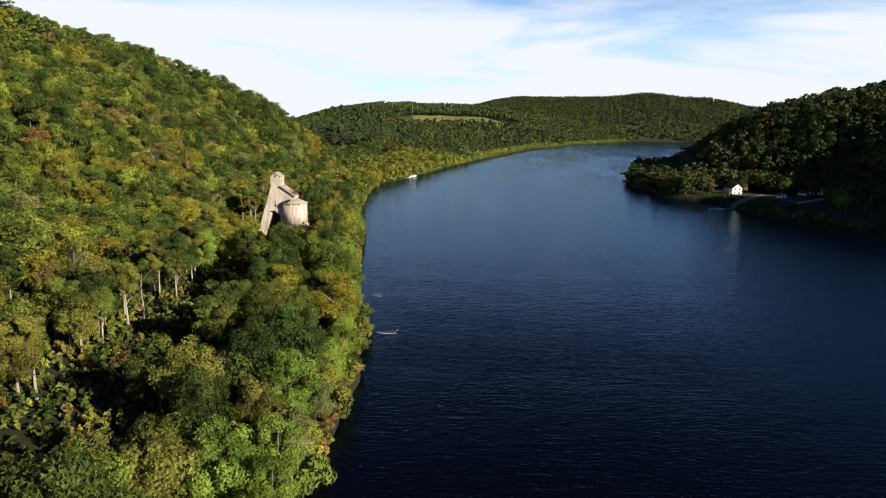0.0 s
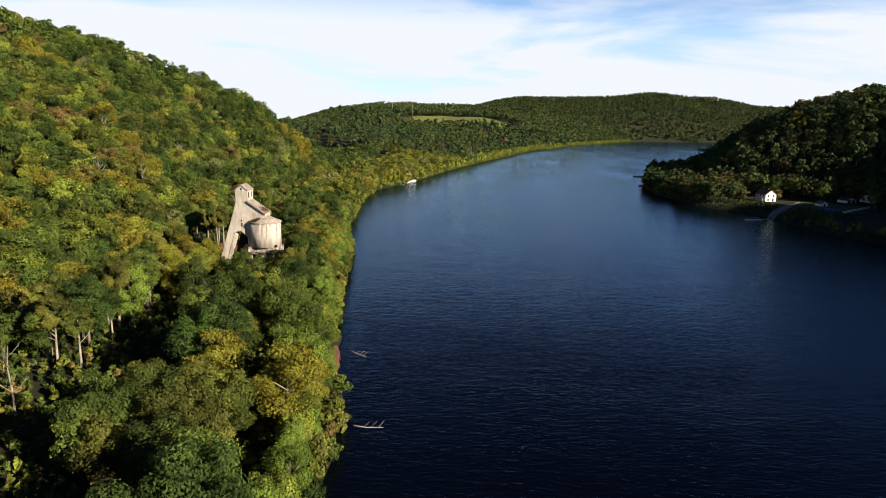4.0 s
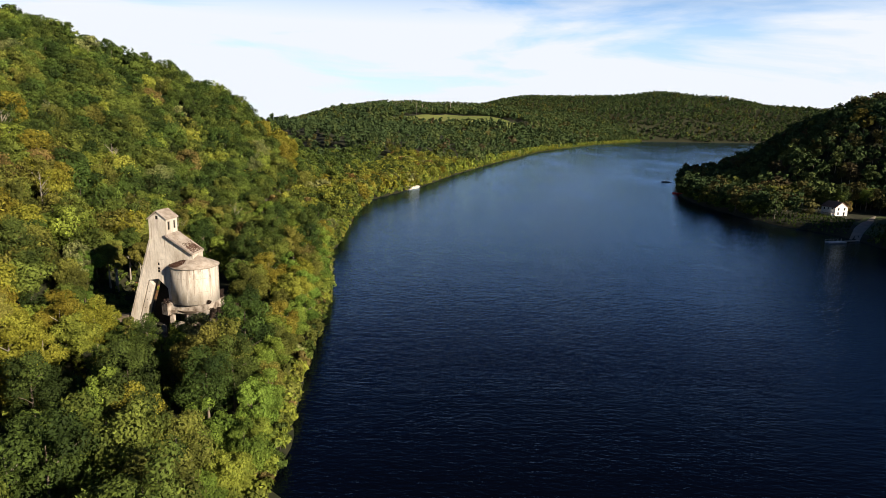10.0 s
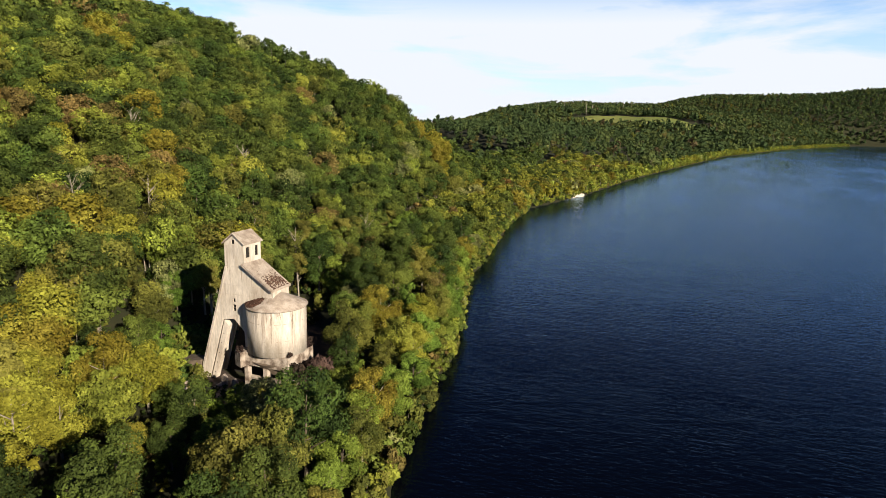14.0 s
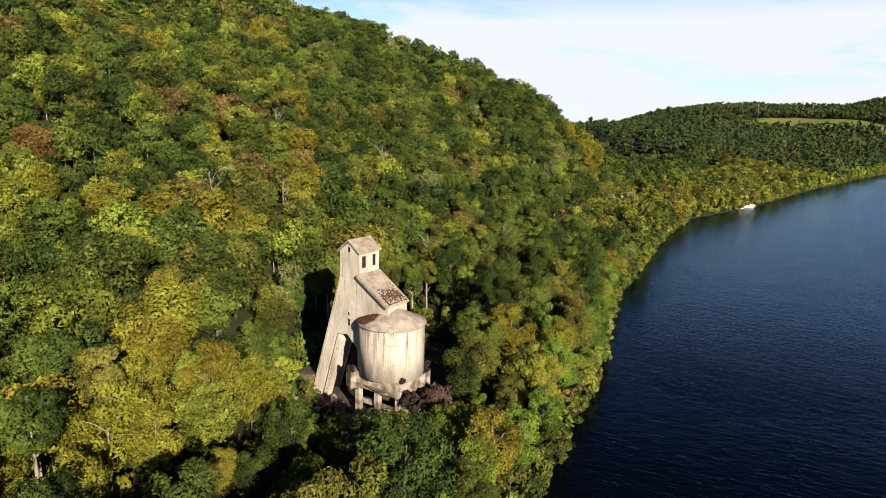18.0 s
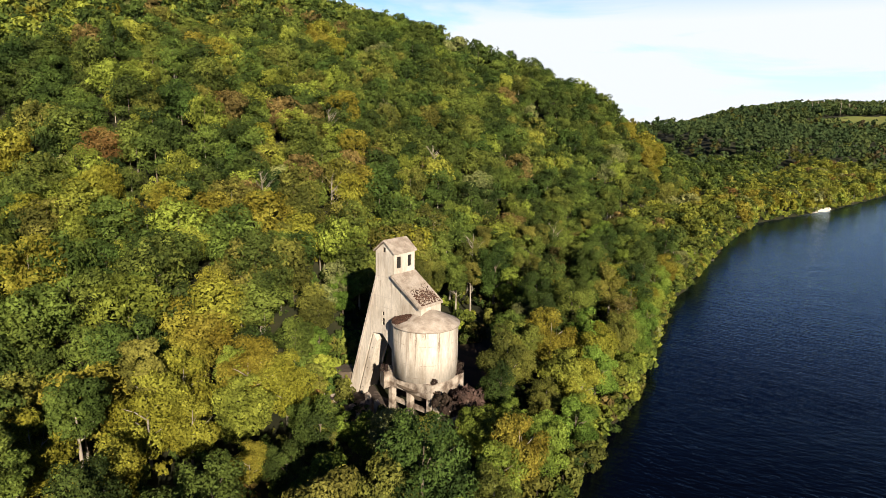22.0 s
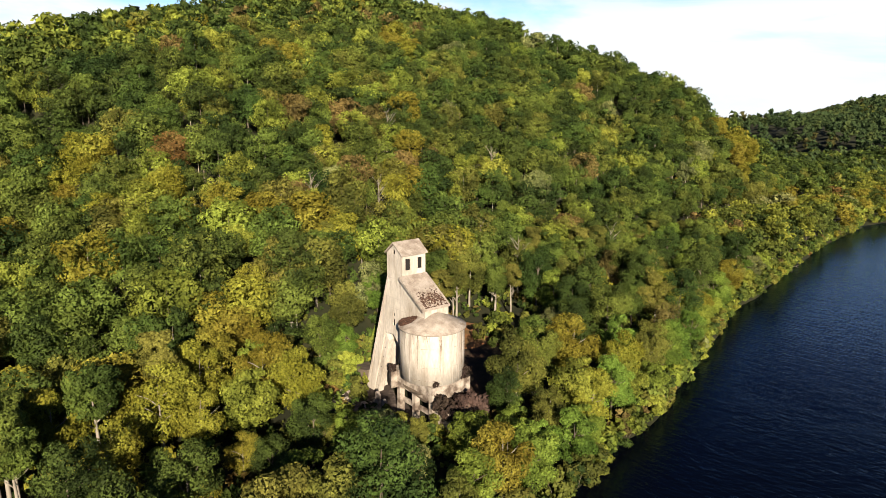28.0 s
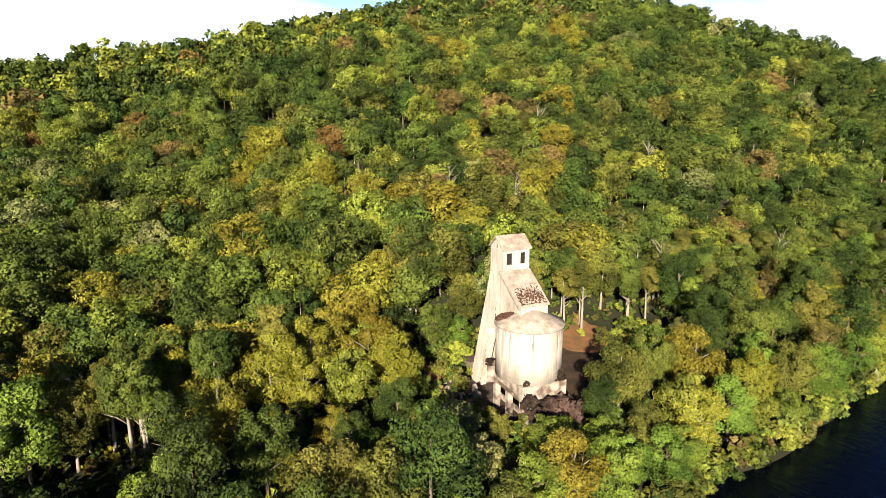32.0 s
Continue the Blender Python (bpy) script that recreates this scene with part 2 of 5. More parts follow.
SLATE = material("blue_grey_roofing", (0.13, 0.15, 0.22), (0.09, 0.10, 0.15), rough=0.7, scale=1.2, bump=0.2)
GLASS = material("dark_window_glass", (0.03, 0.035, 0.045), rough=0.08, spec=0.6)
BLUE = material("blue_tarpaulin", (0.03, 0.06, 0.26), (0.05, 0.09, 0.32), rough=0.5, scale=1)
RED = material("red_hull", (0.62, 0.03, 0.03), (0.45, 0.03, 0.03), rough=0.35, scale=1)
WOOD = material("grey_boards", (0.40, 0.36, 0.30), (0.28, 0.24, 0.20), rough=0.9, scale=1, stretch=(1, 6, 1))
STEEL = material("galvanised_steel", (0.55, 0.55, 0.54), (0.42, 0.42, 0.41), rough=0.5, metal=0.6, scale=1)


def water_material():
    m = bpy.data.materials.new("river_water")
    m.use_nodes = True
    n, l = m.node_tree.nodes, m.node_tree.links
    n.remove(n["Principled BSDF"])
    deep, gloss, mix, fres = n.new("ShaderNodeBsdfDiffuse"), n.new("ShaderNodeBsdfGlossy"), n.new("ShaderNodeMixShader"), n.new("ShaderNodeFresnel")
    deep.inputs["Color"].default_value = (0.0012, 0.0018, 0.0035, 1)
    gloss.inputs["Color"].default_value = (0.52, 0.73, 1.0, 1)
    gloss.inputs["Roughness"].default_value = 0.11
    fres.inputs["IOR"].default_value = 1.24
    l.new(fres.outputs["Fac"], mix.inputs["Fac"])
    l.new(deep.outputs["BSDF"], mix.inputs[1])
    l.new(gloss.outputs["BSDF"], mix.inputs[2])
    l.new(mix.outputs["Shader"], n["Material Output"].inputs["Surface"])
    tc = n.new("ShaderNodeTexCoord")
    mp = n.new("ShaderNodeMapping")
    mp.inputs["Rotation"].default_value = (0, 0, radians(-14))
    mp.inputs["Scale"].default_value = (0.45, 1.0, 1.0)
    l.new(tc.outputs["Object"], mp.inputs["Vector"])
    prev = None
    for scale, strength, dist in ((0.05, 0.06, 3.0), (0.45, 0.20, 0.5), (1.3, 0.42, 0.26), (3.5, 0.32, 0.09)):
        t, bp = n.new("ShaderNodeTexNoise"), n.new("ShaderNodeBump")
        t.inputs["Scale"].default_value, t.inputs["Detail"].default_value = scale, 4
        l.new(mp.outputs["Vector"], t.inputs["Vector"])
        l.new(t.outputs["Fac"], bp.inputs["Height"])
        bp.inputs["Strength"].default_value, bp.inputs["Distance"].default_value = strength, dist
        if prev:
            l.new(prev.outputs["Normal"], bp.inputs["Normal"])
        prev = bp
    wind, calm, rough = n.new("ShaderNodeTexNoise"), n.new("ShaderNodeMapping"), n.new("ShaderNodeMapRange")   # wind lanes
    calm.inputs["Rotation"].default_value, calm.inputs["Scale"].default_value = (0, 0, radians(24)), (0.02, 0.006, 1.0)
    wind.inputs["Scale"].default_value, wind.inputs["Detail"].default_value = 1.0, 5
    rough.inputs["From Min"].default_value, rough.inputs["From Max"].default_value = 0.35, 0.65
    rough.inputs["To Min"].default_value, rough.inputs["To Max"].default_value = 0.05, 0.17
    l.new(tc.outputs["Object"], calm.inputs["Vector"])
    l.new(calm.outputs["Vector"], wind.inputs["Vector"])
    l.new(wind.outputs["Fac"], rough.inputs["Value"])
    l.new(rough.outputs["Result"], gloss.inputs["Roughness"])
    for node in (gloss, fres):
        l.new(prev.outputs["Normal"], node.inputs["Normal"])
    return m


WATER = water_material()


# ---- mesh helpers ----
def mesh_from(name, verts, faces, mats, index=None, smooth=False):
    me = bpy.data.meshes.new(name)
    me.from_pydata(verts, [], faces)
    for m in (mats if isinstance(mats, (list, tuple)) else [mats]):
        me.materials.append(m)
    if index is not None:
        me.polygons.foreach_set("material_index", np.asarray(index, dtype=np.int32))
    if smooth:
        me.polygons.foreach_set("use_smooth", np.ones(len(me.polygons), dtype=bool))
    me.update()
    return me


def leaves_mesh(name, verts, mats, index=None):
    """A mesh of loose three-cornered leaf sprays from an array (n, 3, 3)."""
    n = len(verts)
    me = bpy.data.meshes.new(name)
    me.vertices.add(n * 3)
    me.vertices.foreach_set("co", np.ascontiguousarray(verts, dtype=np.float32).ravel())
    me.loops.add(n * 3)
    me.loops.foreach_set("vertex_index", np.arange(n * 3, dtype=np.int32))
    me.polygons.add(n)
    me.polygons.foreach_set("loop_start", np.arange(0, n * 3, 3, dtype=np.int32))
    for m in (mats if isinstance(mats, (list, tuple)) else [mats]):
        me.materials.append(m)
    if index is not None:
        me.polygons.foreach_set("material_index", np.asarray(index, dtype=np.int32))
    me.update(calc_edges=True)
    return me


def part(name, bm, mat, parent, label=""):
    """Links a bmesh as one mesh object under a thing or a part."""
    me = bpy.data.meshes.new(name)
    bm.to_mesh(me)
    bm.free()
    me.materials.append(mat)
    ob = new(name, me)
    ob.parent = parent
    return tagged(ob, label)


def part_mesh(name, me, parent, label=""):
    ob = new(name, me)
    ob.parent = parent
    return tagged(ob, label)


def thing(name, label, category, loc=(0, 0, 0), group="", kind="", turn=0):
    ob = new(name)
    ob.matrix_basis = pose(*loc, 0, 0, turn)
    return tagged(ob, label, category, group, kind)


def box(lo, hi, bevel=0.0, bm=None):
    bm = bm or bmesh.new()
    a, b = Vector(lo), Vector(hi)
    r = bmesh.ops.create_cube(bm, size=1, matrix=Matrix.Translation((a + b) / 2) @ Matrix.Diagonal((*(b - a), 1)))
    if bevel:
        bmesh.ops.bevel(bm, geom=list({e for v in r["verts"] for e in v.link_edges}), offset=bevel, segments=1, affect="EDGES")
    return bm


def prism(points, lo, hi, axis="y", bm=None):
    """A polygon (pairs) drawn out along an axis: y takes (x, z) pairs, x takes (y, z), z takes (x, y)."""
    bm = bm or bmesh.new()
    put = {"y": lambda p, d: (p[0], d, p[1]), "x": lambda p, d: (d, p[0], p[1]), "z": lambda p, d: (p[0], p[1], d)}[axis]
    a = [bm.verts.new(put(p, lo)) for p in points]
    b = [bm.verts.new(put(p, hi)) for p in points]
    bm.faces.new(a)
    bm.faces.new(b[::-1])
    for i in range(len(points)):
        j = (i + 1) % len(points)
        bm.faces.new((a[j], a[i], b[i], b[j]))
    bmesh.ops.recalc_face_normals(bm, faces=bm.faces)
    return bm


def tube(bm, path, radii, sides=6):
    """A round tapered limb along a path."""
    rings = []
    for i, p in enumerate(path):
        d = (Vector(path[min(i + 1, len(path) - 1)]) - Vector(path[max(i - 1, 0)])).normalized()
        u = d.orthogonal().normalized()
        v = d.cross(u)
        rings.append([bm.verts.new(Vector(p) + radii[i] * (math.cos(a) * u + math.sin(a) * v))
                      for a in (k * 2 * math.pi / sides for k in range(sides))])
    for r, q in zip(rings, rings[1:]):
        for k in range(sides):
            f = bm.faces.new((r[k], r[(k + 1) % sides], q[(k + 1) % sides], q[k]))
            f.smooth = True
    bm.faces.new(rings[-1])
    bm.faces.new(rings[0][::-1])
    return bm


# ---- the lie of the land ----
LEFT_Y = [-900, -158, -139, -109, -37, -3, 19, 38, 71, 106, 126, 166, 221, 294, 346, 391, 538, 755, 1255, 1842, 2674, 2900, 3100]
LEFT_X = [88, 63.0, 61.2, 57.8, 40.0, 32.2, 27.8, 24.6, 16, 6, 3.5, -3, -11, -16, -5, 4, 21, 56, 147, 315, 633, 760, 1500]
RIGHT_Y = [-900, -300, 63, 94, 122, 168, 197, 227, 277, 311, 374, 488, 580, 1000, 1500, 2000, 2500, 4500]
RIGHT_X = [320, 290, 274, 268, 256, 247, 245, 228, 216, 212, 213, 240, 300, 480, 720, 1000, 1400, 3200]
FOOT_Y = [-400, -200, -100, -50, 0, 80, 150, 200, 300, 350, 420, 600]
FOOT_X = [20, 5, -25, -32, -24, -33, -40, -46, -46, -45, -54, -75]


def smooth(a, b, x):
    t = np.clip((x - a) / (b - a), 0, 1)
    return t * t * (3 - 2 * t)


def wobble(x, y, s, k=0.0):
    return (np.sin(x / s + 1.3 + k) * np.cos(y / (1.13 * s) + 0.7 * k) + 0.6 * np.sin((x + 1.7 * y) / (0.61 * s) + 2.1 * k)
            + 0.35 * np.cos((1.9 * x - y) / (0.37 * s) + k)) / 1.6


def left_gap(x, y):
    """Metres inland from the near bank of the river."""
    return np.maximum(np.interp(y, LEFT_Y, LEFT_X) - x, (y - 2950) * 0.9 - 0.12 * np.maximum(x - 900, 0))


def right_gap(x, y):
    return np.where(y < 2900, x - np.interp(y, RIGHT_Y, RIGHT_X), -50.0)


def ridge(x, y, x0, y0, x1, y1, z, w):
    dx, dy = x1 - x0, y1 - y0
    t = np.clip(((x - x0) * dx + (y - y0) * dy) / (dx * dx + dy * dy), 0, 1)
    d = np.hypot(x - x0 - t * dx, y - y0 - t * dy)
    return z * np.exp(-(d / w) ** 2)


KNOLLS = [(-300, -100, -1.4), (-300, 20, -2.0), (-300, 80, -4.6), (-300, 200, 2.3), (-300, 260, 1.1), (-240, -100, 4.2), (-240, -40, 2.8), (-240, 20, -3.2), (-240, 80, -2.1), (-240, 200, 4.3), (-240, 260, 2.5), (-180, -100, 1.7), (-180, 20, -1.2), (-180, 260, 1.1), (-180, 320, 1.2), (-120, 260, -1.7), (-120, 320, -1.8)]


def height(x, y):
    x, y = np.asarray(x, float), np.asarray(y, float)
    dl, dr = left_gap(x, y) + 1.2 * wobble(x, y, 9.0), right_gap(x, y) + 1.5 * wobble(x, y, 11.0, 2)
    bank = lambda d: np.where(d > 0, 2.4 * (1 - np.exp(-np.maximum(d, 0) / 2.5)) + 0.010 * np.clip(d, 0, 60), np.maximum(d * 0.25, -4))
    z = np.maximum(bank(dl), bank(dr))
    p = np.maximum(np.interp(y, FOOT_Y, FOOT_X) - x, 0)
    a = 205 * (1 - np.exp(-p / 345)) * (1 - 0.75 * smooth(0, 330, p - np.interp(y, [-60, 40, 110, 170, 260], [175, 195, 205, 238, 238])))
    low = np.interp(y, [-500, -200, -100, -60, -20, 20, 60, 115, 150, 200, 285, 318, 350, 420, 510], [0.7, 0.6, 0.42, 0.40, 0.56, 0.96, 1.03, 1.15, 1.24, 1.30, 1.58, 1.08, 0.40, 0.10, 0.02])
    high = np.interp(y, [-500, -200, -100, -60, -20, 20, 60, 115, 180, 240, 285, 325, 365, 450, 510], [0.6, 0.58, 0.56, 0.62, 0.73, 0.85, 0.97, 1.05, 1.12, 1.06, 0.98, 0.9, 0.6, 0.15, 0.04])
    k = smooth(np.interp(y, [200, 285], [100, 62]), np.interp(y, [200, 285], [190, 138]), p)
    a = a * (low * (1 - k) + high * k)
    a = a + np.clip(p / 60, 0, 1) * 4.5 * wobble(x, y, 33.0)
    a = a + np.clip(p / 40, 0, 1) * sum(h * np.exp(-((x - u) ** 2 + (y - v) ** 2) / 2300) for u, v, h in KNOLLS)
    q = np.maximum(left_gap(x, y) - 35, 0)
    far = smooth(306, 376, 0.75 * x + 0.66 * y) * smooth(430, 520, y)
    b = far * (np.interp(y, [600, 900, 1150, 1400, 1600, 1735, 1935, 2050, 3000], [30, 40, 44, 22, 34, 58, 86, 92, 80]) * (1 - np.exp(-q / 120)) + np.clip(q / 200, 0, 1) * 4 * wobble(x, y, 120.0))
    b = b * (1 - 0.72 * smooth(230, -120, x + 196 + 0.335 * (y - 607)) * smooth(800, 1500, y))     # a side valley
    b = b + ridge(x, y, -400, 2500, -60, 2580, 40, 200) * smooth(10, 300, q)
    b = b + ridge(x, y, 230, 3420, 480, 3400, 126, 400) * smooth(10, 400, q) + (ridge(x, y, 980, 3450, 1200, 3470, 130, 260) + ridge(x, y, 1700, 3490, 1950, 3520, 86, 340)) * smooth(10, 300, q)
    s = np.maximum(dr - np.interp(y, [90, 165, 285, 340], [28, 118, 118, 42]), 0)
    c = 116 * (1 - np.exp(-s / 120)) * (1 - 0.5 * smooth(500, 1200, s)) * np.interp(y, [-400, 80, 180, 300, 450, 700, 1500], [1.0, 0.98, 0.92, 0.84, 0.89, 0.8, 0.75])
    c = c + np.clip(s / 80, 0, 1) * 5 * wobble(x, y, 41.0, 1)
    return z + a + np.where(dl > 0, b, 0) + np.where(dr > 0, c, 0)


def axis(lo, hi, fine_lo, fine_hi, step, growth=1.12):
    mid = list(np.arange(fine_lo, fine_hi + step, step))
    up, s = [mid[-1]], step
    while up[-1] < hi:
        s *= growth
        up.append(up[-1] + s)
    down, s = [mid[0]], step
    while down[-1] > lo:
        s *= growth
        down.append(down[-1] - s)
    return np.array(down[:0:-1] + mid + up[1:])


gx, gy = axis(-2600, 3300, -260, 330, 4.0, 1.05), axis(-900, 4600, -330, 560, 4.0, 1.035)
GX, GY = np.meshgrid(gx, gy)
GZ = height(GX, GY)
gw, gh = len(gx), len(gy)
idx = np.arange(gw * gh).reshape(gh, gw)
faces = np.stack([idx[:-1, :-1], idx[:-1, 1:], idx[1:, 1:], idx[1:, :-1]], -1).reshape(-1, 4)
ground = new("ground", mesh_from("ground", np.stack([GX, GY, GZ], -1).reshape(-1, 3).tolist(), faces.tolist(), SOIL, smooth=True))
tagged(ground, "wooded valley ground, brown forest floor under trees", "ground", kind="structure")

bm = bmesh.new()
bmesh.ops.create_grid(bm, x_segments=4, y_segments=4, size=1, matrix=Matrix.Translation((350, 1850, 0)) @ Matrix.Diagonal((2900, 2750, 1, 1)))
water = part("water", bm, WATER, None)
tagged(water, "dark blue rippled river between wooded banks", "river", kind="structure")


def lie(x, y):
    """The height of the ground's own faces."""
    x, y = np.asarray(x, float), np.asarray(y, float)
    i, j = np.clip(np.searchsorted(gx, x) - 1, 0, gw - 2), np.clip(np.searchsorted(gy, y) - 1, 0, gh - 2)
    u, v = (x - gx[i]) / (gx[i + 1] - gx[i]), (y - gy[j]) / (gy[j + 1] - gy[j])
    return (GZ[j, i] * (1 - u) + GZ[j, i + 1] * u) * (1 - v) + (GZ[j + 1, i] * (1 - u) + GZ[j + 1, i + 1] * u) * v


def ground_z(x, y):
    return float(lie(x, y))


# ---- the concrete coaling tower ----
def tower():
    t = thing("coaling_tower", "tall derelict concrete coaling tower with round silo, stained", "tower")
    N, F = 0.3, 5.0                                    # the planes of the near and far side walls
    B = -4.15                                          # back of the head house
    body = [(B, 24.3), (B, 28.2), (-2.2, 29.75), (-0.1, 28.2), (-0.1, 24.55), (5.6, 20.8), (5.6, 12), (0.5, 12.0), (0.35, 9.0), (-0.5, 9.0),
            (-0.6, 12.7), (-2.7, 14.75), (-5.1, 14.4), (-8.9, 2.2), (-10.9, 2.2), (-10.1, 5.6)]
    side = part("side_wall", prism(body, N, N + 0.2), CONCRETE, t, "concrete side wall with sloping back and arched opening")
    other = part("side_wall", prism(body, F - 0.2, F), CONCRETE, t)
    for ob, y0 in ((side, N), (other, F)):
        cutters(ob, y0)
    part("front_wall", front_wall(N + 0.2, F - 0.2), CONCRETE, t, "front wall of head house with two window openings")
    part("back_wall", prism([(B, 24.3), (B, 28.2), (B + 0.2, 28.2), (B + 0.2, 24.3)], N + 0.2, F - 0.2), CONCRETE, t)
    back = [(B, 24.3), (B + 0.4, 24.3), (-5.2, 14.9), (-8.6, 4.2), (-9.2, 2.2), (-10.9, 2.2), (-10.1, 5.6)]
    part("sloping_back", prism(back[:2] + back[2:4] + back[4:], N + 0.2, F - 0.2), CONCRETE, t, "sloping skip hoist wall at the back")
    part("soffit", prism([(-5.1, 14.4), (-2.7, 14.75), (-2.7, 15.1), (-5.0, 14.9)], N + 0.2, F - 0.2), CONCRETE_DARK, t)
    part("soffit", prism([(-2.7, 14.75), (-0.6, 12.7), (-0.4, 13.0), (-2.6, 15.1)], N + 0.2, F - 0.2), CONCRETE_DARK, t)
    # a raised border along the sloping edge and below the head house
    part("edge_rib", prism([(-4.0, 24.0), (-3.75, 24.0), (-9.75, 5.0), (-10.0, 5.0)], N - 0.10, N), CONCRETE, t)
    for z0 in (24.2, 20.9, 19.2, 16.9):
        xl = B + (z0 - 24.3) * (10.1 - 4.15) / 18.7 if z0 < 24.3 else B
        xr = -0.1 if z0 > 24 else min(5.4, -0.1 + (24.5 - z0) * 1.5)
        if z0 < 18:
            xr = -0.4
        part("pour_line", box((xl + 0.05, N - 0.02, z0), (xr, N, z0 + 0.045)), STAIN, t, "dark joint between concrete pours")
    # inclined inner leg
    part("skip_leg", prism([(-5.0, 14.2), (-4.2, 13.2), (-7.8, 2.2), (-8.7, 2.2)], N + 0.22, N + 1.3), CONCRETE, t, "inclined inner leg, pale concrete")
    for k in range(5):
        z0 = 11.6 - k * 1.9
        x0 = -4.85 - (14.0 - z0) * 3.6 / 11.6
        part("bolt_hole", box((x0 + 0.24, N + 0.19, z0), (x0 + 0.37, N + 0.22, z0 + 0.15)), DARK, t)
    # added black boxes: the shade behind the openings is put into their colour
    part("machine_casing", prism([(-3.9, 24.4), (-3.9, 28.0), (-2.2, 29.3), (-0.36, 28.0), (-0.36, 24.4)], N + 0.26, F - 0.26), DARK, t, "added black box that darkens the head house openings")
    part("lower_blackout", box((-3.4, N + 0.26, 15.2), (-0.9, F - 0.26, 20.4)), DARK, t, "added black box that darkens the lower wall openings")
    # gable roof
    for sx, e in ((-1, B - 0.25), (1, 0.15)):
        r0, r1 = (-2.2, 29.95), (e, 28.12)
        part("roof_slope", prism([r0, r1, (r1[0], r1[1] + 0.22), (r0[0], r0[1] + 0.22)], N - 0.3, F + 0.3), CONCRETE_ROOF, t, "worn roof slab of head house")
    # long sloping roof down to the silo
    part("chute_roof", prism([(-0.1, 24.55), (5.9, 20.6), (5.9, 20.95), (0.1, 24.95), (-0.1, 24.95)], N - 0.75, F + 0.1), CONCRETE_ROOF, t,
         "sloping concrete roof running down to the silo")
    part("chute_end", prism([(5.2, 18.5), (5.6, 18.5), (5.6, 20.8), (5.2, 21.1)], N + 0.2, F - 0.2), CONCRETE, t)
    # black panel added in place of the deep shade seen through the arch
    part("back_panel", prism([(-4.6, 13.6), (-0.6, 12.0), (-0.6, 2.0), (-8.2, 2.0)], F - 0.32, F - 0.24), DARK, t, "added black panel standing in for shade behind the arch")
    part("chute_floor", prism([(-0.1, 24.2), (5.2, 20.6), (5.2, 20.4), (-0.1, 24.0)], N + 0.2, F - 0.2), CONCRETE_DARK, t)
    # silo
    cx, cy, R = 4.77, 2.35, 5.08
    bm = bmesh.new()
    n = 72
    prof = [(R, 9.8), (R, 18.0)]
    rings = []
    for r, z in prof + [(R - 0.3, 18.0), (R - 0.3, 9.8)]:
        rings.append([bm.verts.new((cx + r * math.cos(a), cy + r * math.sin(a), z)) for a in (k * 2 * math.pi / n for k in range(n))])
    for a, b in zip(rings, rings[1:] + rings[:1]):
        for k in range(n):
            f = bm.faces.new((a[k], a[(k + 1) % n], b[(k + 1) % n], b[k]))
            f.smooth = True
    bmesh.ops.recalc_face_normals(bm, faces=bm.faces)
    part("silo_wall", bm, CONCRETE, t, "round pale concrete silo wall with dark rain streaks")
    bm = bmesh.new()
    rings = []
    for r, z in ((0.3, 20.25), (R + 0.28, 18.0), (R + 0.28, 17.78), (R - 0.2, 17.78)):
        rings.append([bm.verts.new((cx + r * math.cos(a), cy + r * math.sin(a), z)) for a in (k * 2 * math.pi / n for k in range(n))])
    for a, b in zip(rings, rings[1:]):
        for k in range(n):
            bm.faces.new((a[k], b[k], b[(k + 1) % n], a[(k + 1) % n])).smooth = True
    bm.faces.new(rings[0][::-1])
    bmesh.ops.recalc_face_normals(bm, faces=bm.faces)
    part("silo_roof", bm, CONCRETE_ROOF, t, "shallow conical silo roof")
    rng = random.Random(5)
    for z0 in (15.6, 12.6, 10.6):
        k = 0
        while k < 90:
            run = rng.randint(4, 14)
            bm = bmesh.new()
            rows = [[bm.verts.new((cx + (R + 0.012) * math.cos(a), cy + (R + 0.012) * math.sin(a), z)) for z in (z0, z0 + 0.045)]
                    for a in ((k + j) * 2 * math.pi / 96 for j in range(run + 1))]
            for p0, p1 in zip(rows, rows[1:]):
                bm.faces.new((p0[0], p1[0], p1[1], p0[1]))
            part("pour_line", bm, DARK_STREAK, t)
            k += run + rng.randint(1, 7)
    # stains on the side wall
    for x0, x1, top, low in ((-2.6, -1.9, 28.1, 25.6), (-1.5, -1.1, 27.6, 24.9), (-3.9, -3.4, 27.9, 23.8), (-0.9, -0.5, 23.9, 19.5), (1.2, 1.5, 22.8, 19.8), (-3.3, -3.0, 23.6, 20.2),
                             (0.2, 0.45, 23.2, 21.0), (-4.6, -4.2, 21.0, 16.0), (2.3, 2.5, 22.2, 20.6), (-2.3, -1.8, 15.5, 14.5), (-5.6, -5.3, 18.0, 13.5), (-8.4, -8.1, 9.0, 4.5)):
        bm = bmesh.new()
        pts = [(x0, top), (x1, top), (x1 - 0.1, (top + low) / 2), ((x0 + x1) / 2 + 0.08, low), ((x0 + x1) / 2 - 0.05, low), (x0 + 0.12, (top + low) / 2 + 0.3)]
        bm.faces.new([bm.verts.new((x, N - 0.012, z)) for x, z in pts])
        part("rain_streak", bm, STAIN, t)
